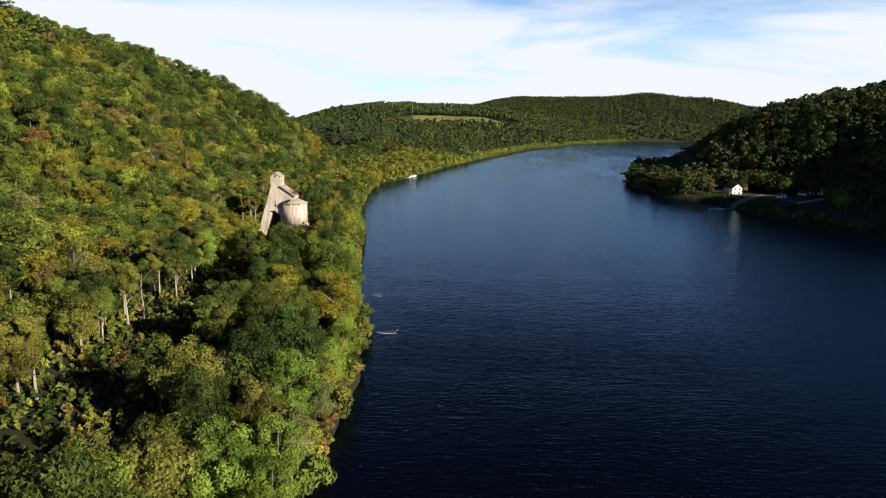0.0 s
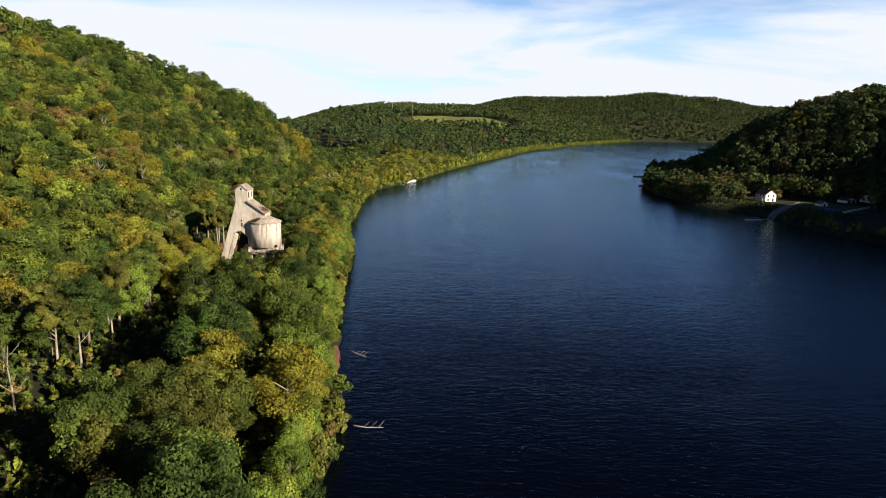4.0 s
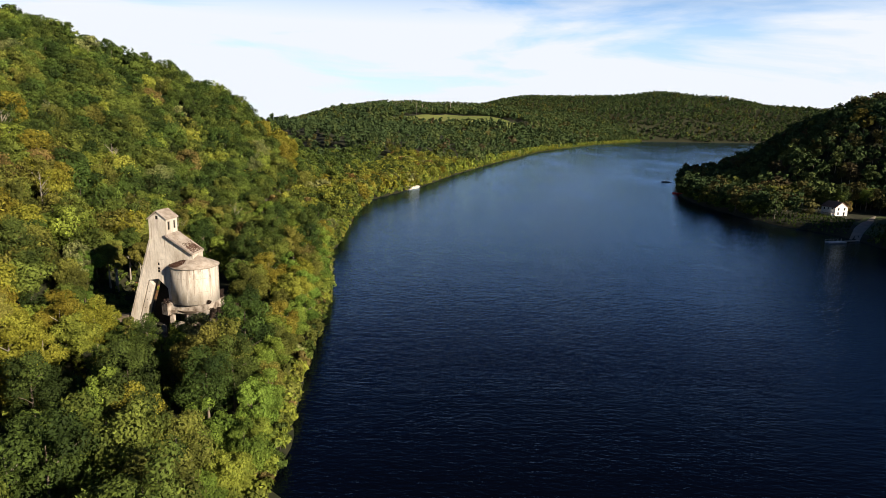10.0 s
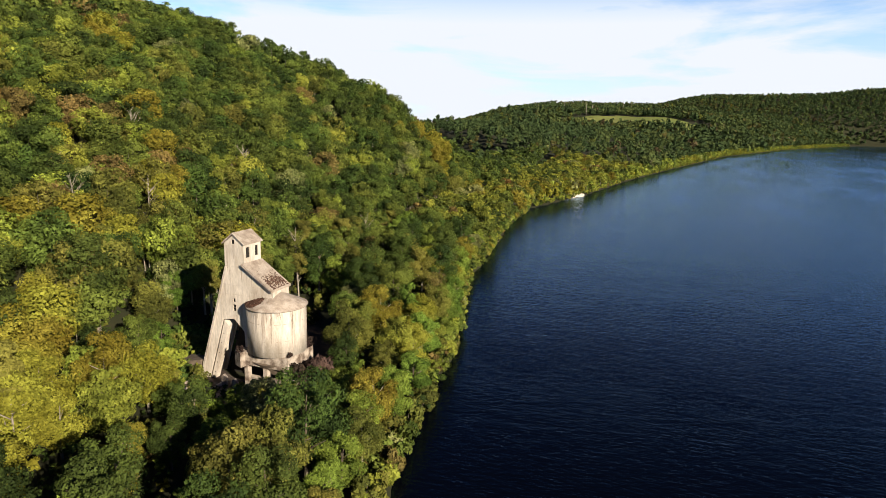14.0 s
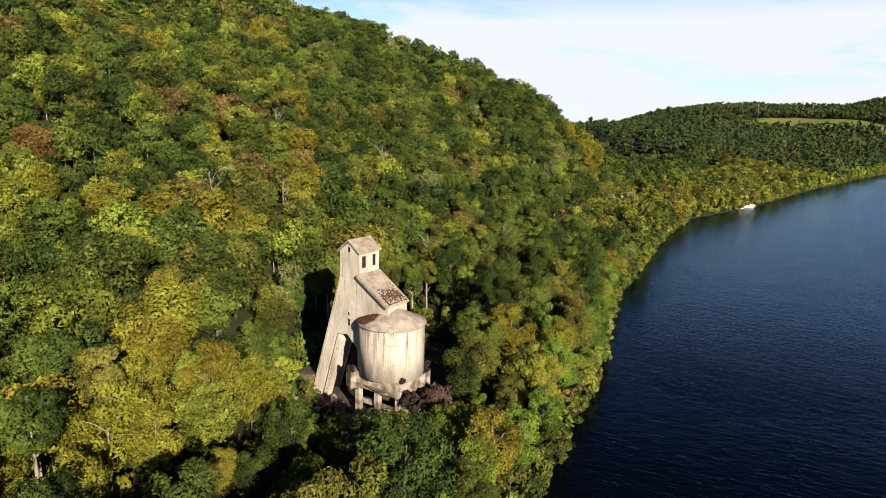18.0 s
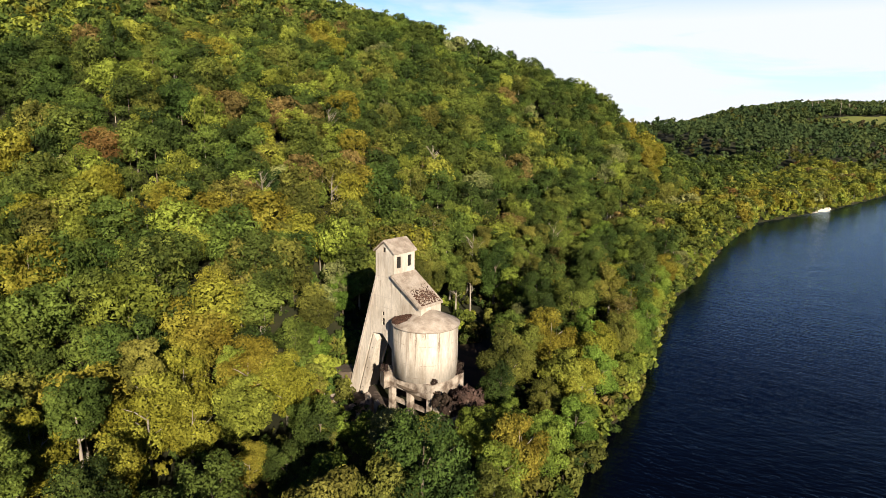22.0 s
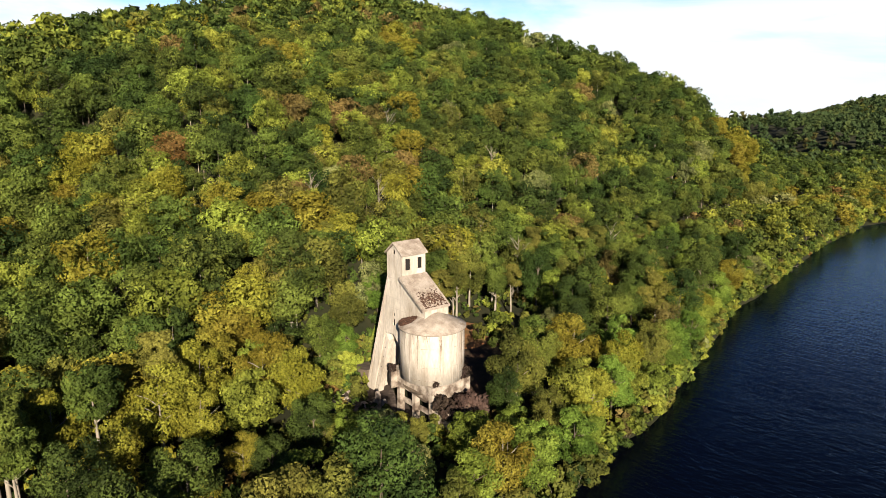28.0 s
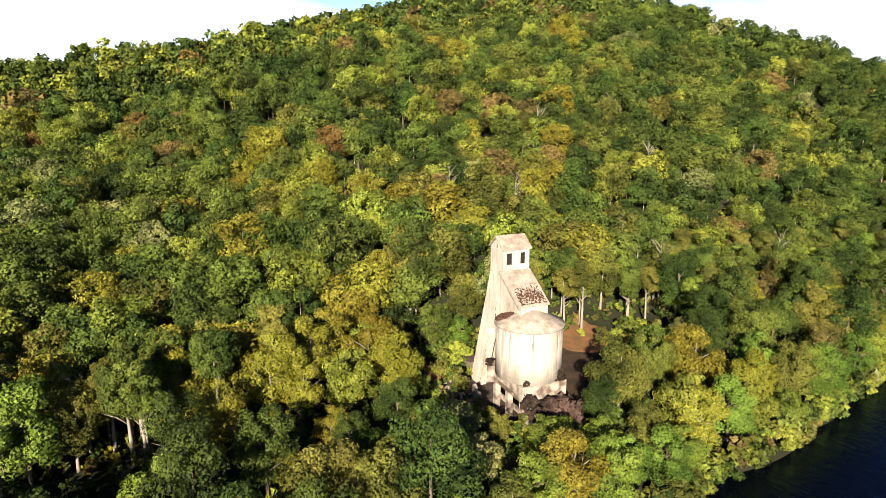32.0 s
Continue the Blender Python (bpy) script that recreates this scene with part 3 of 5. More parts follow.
    # rain streaks down the silo
    for k in range(44):
        a = rng.uniform(-2.9, 1.2)
        w, top, low = rng.choice((0.010, 0.018, 0.03, 0.045, 0.07, 0.10)), 17.8, rng.choice((9.9, 12.0, 14.5, 15.8, 16.6))
        bm = bmesh.new()
        rows, cuts = [], 12
        lobe = [rng.uniform(0.6, 1.25) for _ in range(cuts + 1)]
        for i in range(cuts + 1):
            f = i / cuts
            z = top + (low - top) * f
            w_ = w * lobe[i] * (1 - f) ** 0.7 + 0.002
            c = a + 0.010 * math.sin(3.1 * f + k) + rng.uniform(-0.004, 0.004)
            rows.append([bm.verts.new((cx + (R + 0.015) * math.cos(c + o), cy + (R + 0.015) * math.sin(c + o), z)) for o in (-w_, 0, w_)])
        for p0, p1 in zip(rows, rows[1:]):
            for i in range(2):
                bm.faces.new((p0[i], p0[i + 1], p1[i + 1], p1[i])).smooth = True
        bmesh.ops.recalc_face_normals(bm, faces=bm.faces)
        # left streaks all dark: real stain, with the silo's shaded side painted in
        part("rain_streak", bm, DARK_STREAK if a < -2.25 or k % 4 == 0 else STAIN, t)
    # platform, hopper and posts below the silo
    part("platform", prism([(0.0, -1.5), (9.5, -1.5), (9.5, 6.2), (0.0, 6.2)], 7.5, 9.8, "z"), CONCRETE_OLD, t, "square concrete platform under the silo")
    part("corbel", prism([(-1.3, -1.6), (0.6, -2.6), (0.9, 0.2), (-1.2, 0.2)], 7.2, 9.9, "z"), CONCRETE_OLD, t, "block beside the platform")
    bm = bmesh.new()
    bmesh.ops.create_cone(bm, cap_ends=True, segments=40, radius1=2.0, radius2=4.6, depth=2.6, matrix=Matrix.Translation((cx, cy, 6.9)))
    part("hopper", bm, CONCRETE_DARK, t)
    for px in (0.7, 4.6, 8.7):
        for py in (-0.8, 5.5):
            part("post", box((px - 0.45, py - 0.45, 1.6), (px + 0.45, py + 0.45, 7.5), 0.05), CONCRETE_OLD, t, "square concrete post")
    part("beam", box((0.3, -0.7, 4.6), (8.8, -0.2, 5.3), 0.04), CONCRETE_OLD, t)
    # rotten litter on the roofs
    for name, c0, rad, cnt in (("roof_litter", (1.9, -0.7), 2.0, 1500), ("roof_litter", (4.6, 2.8), 0.0, 520)):
        bm = bmesh.new()
        for k in range(cnt):
            if rad:
                ang, rr = rng.uniform(0, 6.28), rad * math.sqrt(rng.random())
                x, y = c0[0] + rr * math.cos(ang) * 1.15, c0[1] + rr * math.sin(ang) * 0.9
                rr = math.hypot(x - cx, y - cy)
                if rr > R + 0.1:
                    continue
                z = 20.25 - (rr - 0.3) * 2.25 / (R - 0.02)
            else:
                x, y = min(5.7, rng.gauss(4.5, 0.75)), rng.uniform(0.3, 4.7)
                z = 24.95 - (x - 0.1) * 4.0 / 5.8
            s = rng.uniform(0.04, 0.14)
            bmesh.ops.create_icosphere(bm, subdivisions=1, radius=s, matrix=Matrix.Translation((x, y, z)) @ Euler((rng.random(), rng.random(), rng.random())).to_matrix().to_4x4() @ Matrix.Diagonal((1.4, 1, 0.4, 1)))
        tagged(part(name, bm, DEBRIS, t, "dark rotted litter lying on the roof"), kind="stuff")
    t.scale = (1.02, 1.02, 1.022)
    return t


def front_wall(y0, y1):
    """The wall with two windows, as strips round the openings."""
    bm = bmesh.new()
    a, b, lo, hi = -0.28, -0.1, 24.3, 28.2
    w = ((0.95, 1.95), (3.4, 4.3))
    box((a, y0, lo), (b, y1, 25.78), bm=bm)
    box((a, y0, 27.62), (b, y1, hi), bm=bm)
    box((a, y0, 25.78), (b, w[0][0], 27.62), bm=bm)
    box((a, w[0][1], 25.78), (b, w[1][0], 27.62), bm=bm)
    box((a, w[1][1], 25.78), (b, y1, 27.62), bm=bm)
    return bm


def cutters(wall, y0):
    """Cuts the small openings of a side wall through it."""
    m = bpy.data.meshes.new("cut")
    bm = bmesh.new()
    for lo, hi in (((-2.6, 28.15), (-1.95, 28.95)), ((-2.75, 17.85), (-2.25, 18.5)), ((-2.8, 16.2), (-2.15, 17.4))):
        box((lo[0], y0 - 2, lo[1]), (hi[0], y0 + 2, hi[1]), bm=bm)
    bm.to_mesh(m)
    bm.free()
    c = bpy.data.objects.new("cut", m)
    scene.collection.objects.link(c)
    mod = wall.modifiers.new("opening", "BOOLEAN")
    mod.object, mod.operation, mod.solver = c, "DIFFERENCE", "EXACT"
    deps = bpy.context.evaluated_depsgraph_get()
    done = bpy.data.meshes.new_from_object(wall.evaluated_get(deps))
    wall.modifiers.clear()
    wall.data = done
    bpy.data.objects.remove(c)


tower()


# ---- trees ----
def crown_points(rng, count, height_, radius, base, lobes):
    """Places and outward ways of leaf clumps in a crown of many uneven sprays."""
    mid, half = (height_ + base) / 2, (height_ - base) / 2
    c, r = [], []
    for i in range(lobes):
        a = rng.uniform(0, 2 * np.pi)
        u = rng.uniform(-0.92, 0.92)
        w = np.sqrt(max(0.06, 1 - abs(u) ** 2.4)) * rng.uniform(0.30, 0.86)
        c.append((radius * w * np.cos(a), radius * w * np.sin(a), mid + half * u * 0.86))
        r.append(radius * rng.uniform(0.20, 0.37) * (1 - 0.2 * max(u, 0)))
    c, r = np.array(c), np.array(r)
    n = count * 3
    pick = rng.choice(lobes, n, p=r ** 2 / (r ** 2).sum())
    d = rng.normal(size=(n, 3))
    d[:, 2] = d[:, 2] * 0.85 + 0.25
    d /= np.linalg.norm(d, axis=1)[:, None]
    p = c[pick] + d * r[pick, None] * rng.uniform(0.72, 1.16, (n, 1)) * np.array([1, 1, 0.8])
    inside = np.zeros(n, bool)
    for k in range(lobes):
        inside |= (((p - c[k]) / (r[k] * 0.66)) ** 2).sum(1) < 1
    p, d = p[~inside][:count], d[~inside][:count]
    out = (p - np.array([0, 0, mid])) / np.array([radius, radius, half])
    d = d + 0.55 * out
    return p, d / np.linalg.norm(d, axis=1)[:, None]


def leaf_sprays(rng, p, d, size, jitter=0.42):
    n = len(p)
    nrm = d + rng.normal(size=(n, 3)) * jitter
    nrm /= np.linalg.norm(nrm, axis=1)[:, None]
    ref = rng.normal(size=(n, 3))
    u = np.cross(nrm, ref)
    u /= np.linalg.norm(u, axis=1)[:, None] + 1e-9
    v = np.cross(nrm, u)
    s = size * rng.uniform(0.6, 1.4, (n, 1))
    a, b = u * s * rng.uniform(0.6, 1.0, (n, 1)), v * s * rng.uniform(0.4, 0.75, (n, 1))
    return np.stack([p - a * 0.9 - b * 0.6, p + a - b * rng.uniform(-0.3, 0.8, (n, 1)), p - a * rng.uniform(-0.5, 0.3, (n, 1)) + b * 1.3], 1)


def tree_shape(seed, height_, radius, base, leaves, leaf, lobes, bark, leafmat):
    """A tree with a tapered trunk, limbs and a crown of loose leaf clumps; returns the thing."""
    rng = np.random.default_rng(seed)
    rnd = random.Random(seed)
    t = new("tree")
    bm = bmesh.new()
    lean = (rnd.uniform(-0.6, 0.6), rnd.uniform(-0.6, 0.6))
    k = height_ / 15
    trunk = [(lean[0] * f * f, lean[1] * f * f, height_ * f * 0.82 - 0.6) for f in (0, 0.2, 0.45, 0.7, 1)]
    tube(bm, trunk, [0.34 * k, 0.26 * k, 0.2 * k, 0.13 * k, 0.04 * k], 7)
    part("trunk", bm, bark, t, "grey-brown bark")
    for i in range(5):
        f = rnd.uniform(0.35, 0.75)
        a = rnd.uniform(0, 6.28)
        z0 = height_ * f * 0.82
        r = radius * rnd.uniform(0.5, 0.8)
        p0 = (lean[0] * f * f, lean[1] * f * f, z0)
        p1 = (r * 0.5 * math.cos(a), r * 0.5 * math.sin(a), z0 + r * 0.45)
        p2 = (r * math.cos(a + 0.2), r * math.sin(a + 0.2), z0 + r * 0.8)
        bm = bmesh.new()
        tube(bm, [p0, p1, p2], [0.11 * k, 0.075 * k, 0.02 * k], 5)
        part("limb", bm, bark, t)
    p, d = crown_points(rng, leaves, height_, radius, base, lobes)
    q = leaf_sprays(rng, p, d, leaf)
    part_mesh("crown", leaves_mesh("crown", q, leafmat), t)
    return t


def bare_tree(seed, height_):
    rnd = random.Random(seed)
    t = new("bare_tree")
    bm = bmesh.new()
    k = height_ / 14
    tube(bm, [(0, 0, -0.6), (0.15, 0.1, height_ * 0.35), (0.3, -0.1, height_ * 0.7), (0.1, 0.2, height_)], [0.24 * k, 0.19 * k, 0.11 * k, 0.02], 6)
    part("trunk", bm, PALE_BARK, t, "pale bare trunk")
    for i in range(11):
        f = rnd.uniform(0.3, 0.92)
        a, r = rnd.uniform(0, 6.28), height_ * rnd.uniform(0.14, 0.27) * (1.15 - f * 0.6)
        z0 = height_ * f
        p0, p1 = (0.2, 0, z0), (r * 0.55 * math.cos(a), r * 0.55 * math.sin(a), z0 + r * 0.55)
        p2 = (r * math.cos(a + 0.25), r * math.sin(a + 0.25), z0 + r * 1.15)
        bm = bmesh.new()
        tube(bm, [p0, p1, p2], [0.08 * k, 0.05 * k, 0.015], 5)
        for j in range(3):
            b = a + rnd.uniform(-0.9, 0.9)
            g = rnd.uniform(0.3, 1.0)
            s = Vector(p0).lerp(Vector(p2), g)
            e = s + Vector((math.cos(b), math.sin(b), 0.8)) * r * 0.45
            tube(bm, [s, e], [0.03 * k, 0.01], 4)
        part("branch", bm, PALE_BARK, t)
    return t


rng = np.random.default_rng(11)


def clear(x, y):
    """Where no tree stands."""
    a = ((x > -15) & (x < 14) & (y > -8) & (y < 11))                # round the tower
    b = ((x > -30) & (x < 9) & (y > 7) & (y < 56) & (x + 0.45 * y < 15) & (x + 18 + 0.5 * (y - 7) > 0))  # the old yard beyond it
    c = (right_gap(x, y) > -5) & (right_gap(x, y) < 105) & (y > 140) & (y < np.where(right_gap(x, y) < 27, 240, 262)) & (x - 0.42 * y < 235)
    c = c | ((right_gap(x, y) > 36) & (right_gap(x, y) < 85) & (y > 140) & (y < 285)) | ((right_gap(x, y) > 0) & (right_gap(x, y) < 45) & (y > 60) & (y <= 140))
    f = ((x + 60) / 206) ** 2 + ((y - 1835) / 120) ** 2 < 1
    rail = (np.abs(x - np.interp(y, [-260, -160, -110, -72, -20], [26, 23, 15, 10, -4])) < np.interp(y, [-150, -100, -70, -45], [13, 12.5, 9, 3])) & (y > -250) & (y < -8)
    glade = ((x - 11) / 13) ** 2 + ((y + 73) / 14) ** 2 < 1          # a shaded glade by the old railway bed
    return a | b | c | f | rail | glade


def hollow(x, y):
    """A dark hollow under the terrace trees downstream."""
    return ((x - 32) / 12) ** 2 + ((y + 183) / 28) ** 2 < 1


def scatter(x0, x1, y0, y1, step, seed):
    r = np.random.default_rng(seed)
    X, Y = np.meshgrid(np.arange(x0, x1, step), np.arange(y0, y1, step * 0.87))
    X = X + (np.arange(X.shape[0]) % 2)[:, None] * step / 2
    X, Y = X + r.uniform(-0.36, 0.36, X.shape) * step, Y + r.uniform(-0.36, 0.36, X.shape) * step
    return X.ravel(), Y.ravel()


SPECIES = []
for i, (kind, h, r, base, words) in enumerate((
        ("mid", 14.5, 4.9, 3.0, "broad green tree in full leaf on the river terrace"),
        ("dark", 15.5, 5.2, 3.2, "dark green spreading tree in full leaf"),
        ("olive", 13.5, 4.4, 2.6, "olive green tree turning towards autumn"),
        ("gold", 12.5, 4.6, 2.2, "golden yellow autumn tree"),
        ("fresh", 12.5, 4.4, 1.8, "bright fresh green tree near the water"),
        ("fresh", 11.5, 4.0, 1.6, "green tree of middle height"),
        ("brown", 11.0, 3.7, 2.5, "thinning brownish tree losing its leaves"),
        ("pale", 10.5, 3.9, 1.6, "pale grey green young tree"),
        ("lime", 10.0, 4.1, 1.0, "low lime green willow-like tree by the shore"),
        ("rust", 10.0, 3.5, 1.8, "rust coloured small autumn tree"),
        ("olive", 17.0, 3.3, 8.5, "tall thin tree with a long pale bare trunk"),
        ("mid", 16.0, 3.6, 7.5, "tall green tree with a long pale bare trunk"))):
    t = tree_shape(100 + i, h, r, base, 9500 if kind != "brown" else 4000, 0.215, 34 + 3 * (i % 4), PALE_BARK if i in (2, 6, 3, 10, 11) else BARK, LEAF[kind])
    tagged(t, words, "tree", "trees on the river terrace")
    SPECIES.append((t, kind, r))
used = set()


def plant(i, x, y, scale, turn):
    src = SPECIES[i][0]
    m = Matrix.Translation((x, y, ground_z(x, y) - 0.1)) @ Matrix.Rotation(turn, 4, "Z")
    if i not in used:
        used.add(i)
        src.matrix_basis = m @ Matrix.Diagonal((scale, scale, scale, 1))
        return src
    t = copy_thing(src, m)
    t.scale = (scale, scale, scale)
    return t


rnd = random.Random(8)
HEROES = [(-14, -18, 3, 1.12), (-15, -28, 3, 1.15), (-8, -15, 3, 1.0), (-22, -24, 3, 1.05), (-7, -23, 8, 1.15), (-20, -16, 8, 1.1), (-38, 0, 1, 1.28), (-50, -15, 1, 1.1), (9, -14, 5, 0.68), (14, -14, 7, 0.95), (3, -13, 5, 0.48), (13, -7, 2, 0.45), (-3, -16, 0, 0.45),
          (21, 20, 8, 1.15), (-3, 49, 1, 0.95), (4, 40, 1, 0.85), (48, -96, 4, 1.05), (38, -45, 5, 0.95), (50, -106, 8, 1.05), (48, -84, 4, 0.95), (36, -121, 1, 0.95), (36, -158, 0, 1.0),
          (57, -158, 4, 1.1), (56, -180, 5, 1.15), (16, -27, 4, 0.8), (12, -39, 1, 0.85), (19, -3, 8, 0.85), (24, 19, 3, 0.85), (18, -28, 7, 0.8), (9, -37, 3, 0.62),
          (5, -49, 1, 0.9), (20, 5, 5, 0.62), (22, 11, 2, 0.66), (4, -18, 2, 0.5), (19, -13, 7, 0.72), (-6, -12, 5, 0.5), (-14, -10, 2, 0.55), (6, -20, 1, 0.7),
          (-46, 11, 0, 0.95), (-29, 8, 2, 0.85), (-33, 18, 4, 0.85), (-52, 17, 2, 0.9), (-24, 4, 5, 0.7), (-20, -12, 2, 0.8)]
HX, HY = np.array([h[0] for h in HEROES]), np.array([h[1] for h in HEROES])


def near_hero(x, y, r):
    return (np.hypot(np.asarray(x)[..., None] - HX, np.asarray(y)[..., None] - HY) < r).any(-1)


for n, (x, y, sp, f) in enumerate(HEROES):
    plant(sp, x, y, f, n * 2.1)
# tall trees along the foot of the slope and the old railway bed
for k in range(48):
    y = rnd.uniform(22, 150) if k < 26 else rnd.uniform(-190, -28)
    x = float(np.interp(y, FOOT_Y, FOOT_X)) + rnd.uniform(-6, 7) if k < 26 else float(np.interp(y, [-260, -160, -110, -72, -20], [24, 21, 11, 7, -4])) - rnd.uniform(6, 15)
    plant(10 + k % 2, x, y, rnd.uniform(0.75, 1.05), rnd.uniform(0, 6.28))
# a row along the water's edge
y = -258.0
shore_count = 0
while y < 150:
    x = float(np.interp(y, LEFT_Y, LEFT_X)) - rnd.uniform(1.2, 4.0)
    x -= 3.5 if -85 < y < -65 else 1.4 if -65 <= y < 5 else 0
    sp = rnd.choices((4, 8, 5, 2, 7, 3), (0.34, 0.22, 0.26, 0.08, 0.04, 0.06))[0]
    if not near_hero(x, y, 3.5):
        plant(sp, x, y, rnd.uniform(0.6, 0.95), rnd.uniform(0, 6.28))
    y += rnd.uniform(4.2, 6.6)
    shore_count += 1
X, Y = scatter(-70, 75, -262, 150, 8.6, 3)
dl = left_gap(X, Y)
keep = (dl > 6.0) & (X > np.interp(Y, FOOT_Y, FOOT_X) - 6) & ~clear(X, Y) & ~near_hero(X, Y, 6.0)
X, Y, dl = X[keep], Y[keep], dl[keep]
order = np.argsort(dl)[:300 - shore_count - len(HEROES)]
pick = rng.random(len(X))
for n, i in enumerate(order):
    x, y, d = X[i], Y[i], dl[i]
    u = pick[i]
    if -62 < y < -4 and x < 8 and u < 0.5:
        sp = 3
    elif -62 < y < -4 and x < 8:
        sp = (2, 8, 5, 3)[int(u * 40) % 4]
    elif y < -120:
        sp = (1, 2, 0, 2, 1, 0, 2, 6)[int(u * 80) % 8]
    else:
        sp = (0 if u < 0.30 else 1 if u < 0.54 else 2 if u < 0.70 else 5 if u < 0.78 else 3 if u < 0.84 else 6 if u < 0.89 else 7 if u < 0.91 else 4 if u < 0.98 else 9)
    f = rng.uniform(0.78, 1.15) * (0.62 if math.hypot(x - 6, y) < 30 and x - y > 4 else 1.15 if y < -60 else 1)
    turn = rng.uniform(0, 6.28)
    if not hollow(x, y):
        plant(sp, x, y, f, turn)
rest_near = np.ones(len(X), bool)
rest_near[order] = False

# the woods on the slopes: one mass of trees each
TEMPLATES = {}


def template(level, seed):
    """Leaf clumps of a tree one unit in height, for a wood."""
    key = (level, seed)
    if key not in TEMPLATES:
        r = np.random.default_rng(900 + seed)
        count, size, lobes = {1: (620, 0.053, 28), 2: (300, 0.072, 20), 3: (90, 0.13, 12), 4: (44, 0.20, 9)}[level]
        p, d = crown_points(r, count, 1.0, 0.37, 0.16 if level > 1 else 0.30, lobes)
        TEMPLATES[key] = leaf_sprays(r, p, d + 0.2 * (p - np.array([0, 0, 0.5])), size, 0.5 if level < 3 else 0.3)
    return TEMPLATES[key]


def wood(name, X, Y, H, level, species, label, trunks=True, seed=1, leaf=LEAF):
    """All trees of a wood in one mesh; species: the leaf material's place for each tree."""
    r = np.random.default_rng(seed)
    Z = lie(X, Y)
    out, mat = [], []
    for x, y, z, h, s in zip(X, Y, Z, H, species):
        q = template(level, int(r.integers(0, 7)))
        a = r.uniform(0, 6.28)
        c, n = math.cos(a), math.sin(a)
        w = r.uniform(0.85, 1.25)
        v = np.empty_like(q)
        v[..., 0] = (q[..., 0] * c - q[..., 1] * n) * h * w + x
        v[..., 1] = (q[..., 0] * n + q[..., 1] * c) * h * w + y
        v[..., 2] = q[..., 2] * h + z
        out.append(v)
        mat.append(np.full(len(q), s, np.int32))
        if trunks:
            t = 0.016 * h
            for k in range(3):
                a0, a1 = a + k * 2.094, a + (k + 1) * 2.094
                out.append(np.array([[(x + t * math.cos(a0), y + t * math.sin(a0), z - 0.8), (x + t * math.cos(a1), y + t * math.sin(a1), z - 0.8), (x, y, z + 0.8 * h)]]))
                mat.append(np.full(1, 8 if r.random() < 0.6 else 9, np.int32))
    ob = new(name, leaves_mesh(name, np.concatenate(out), [leaf[k] for k in LEAF_NAMES] + [BARK, PALE_BARK], np.concatenate(mat)))
    return tagged(ob, label, "woods", kind="stuff")


POOL = {}


def wood_tree(species, k):
    """One mesh of a woodland tree one unit in height: its leaf clumps and its stem."""
    if (species, k) not in POOL:
        r = np.random.default_rng(300 + 17 * species + k)
        p, d = crown_points(r, 3400, 1.0, 0.37, 0.26, 40)
        q = leaf_sprays(r, p, d + 0.2 * (p - np.array([0, 0, 0.5])), 0.0245, 0.42)
        stem = [[(0.016 * math.cos(a), 0.016 * math.sin(a), -0.06), (0.016 * math.cos(a + 1.57), 0.016 * math.sin(a + 1.57), -0.06), (0, 0, 0.8)] for a in (0, 1.57, 3.14, 4.71)]
        v = np.concatenate([q, np.array(stem)])
        POOL[species, k] = leaves_mesh("tree", v, [LEAF[LEAF_NAMES[species]], PALE_BARK if k % 2 else BARK], [0] * len(q) + [1] * 4)
    return POOL[species, k]


def wood_of_trees(name, X, Y, H, species, label, seed):
    """A wood whose trees can be told apart: each tree is a part."""
    t = tagged(new(name), label, "woods", kind="stuff")
    r = np.random.default_rng(seed)
    for x, y, z, h, s in zip(X, Y, lie(X, Y), H, species):
        ob = new("tree", wood_tree(int(s), int(r.integers(0, 4))))
        w = h * r.uniform(0.82, 1.2)
        ob.parent = t
        ob.matrix_basis = Matrix.Translation((x, y, z - 0.2)) @ Matrix.Rotation(r.uniform(0, 6.28), 4, "Z") @ Matrix.Diagonal((w, w, h, 1))
    return t


def mix_species(X, Y, weights, seed, patchy=38.0):
    """Species by chance, gathered in patches."""
    r = np.random.default_rng(seed)
    w = np.array(np.broadcast_to(np.array(weights, float), (len(X), 8)))
    p = wobble(X, Y, patchy, seed)
    w[:, 4] *= np.clip(1 + 2.4 * p, 0.1, 4)
    w[:, 3] *= np.clip(1 + 1.2 * p, 0.2, 3)
    w[:, 0] *= np.clip(1 - 1.3 * p, 0.2, 3)
    for gx_, gy_, gr in ((-84, -8, 5), (-72, -2, 4), (-80, 286, 13), (-66, 279, 12), (-53, 279, 10), (-60, -34, 7), (-70, -3, 7), (-120, -20, 8), (-150, 60, 9), (-165, 120, 10)):
        w[np.hypot(X - gx_, Y - gy_) < gr, 4] += 6.0
    for gx_, gy_, gr in ((-68, 58, 7), (-74, 33, 6), (-76, 68, 7), (-46, 96, 5), (-58, 74, 4), (-110, 40, 6), (-60, -20, 5)):
        w[np.hypot(X - gx_, Y - gy_) < gr, 7] += 0.7
    w /= w.sum(1)[:, None]
    return (w.cumsum(1) > r.random((len(X), 1))).argmax(1)


W_HILL = (0.37, 0.29, 0.17, 0.085, 0.032, 0.010, 0.022, 0.020)


def hill_mix(y):
    """Upstream the hill is darker and greener."""
    k = smooth(60, 130, y)[:, None]
    return np.array(W_HILL) * (1 - k) + np.array((0.52, 0.36, 0.045, 0.05, 0.005, 0.002, 0.008, 0.010)) * k


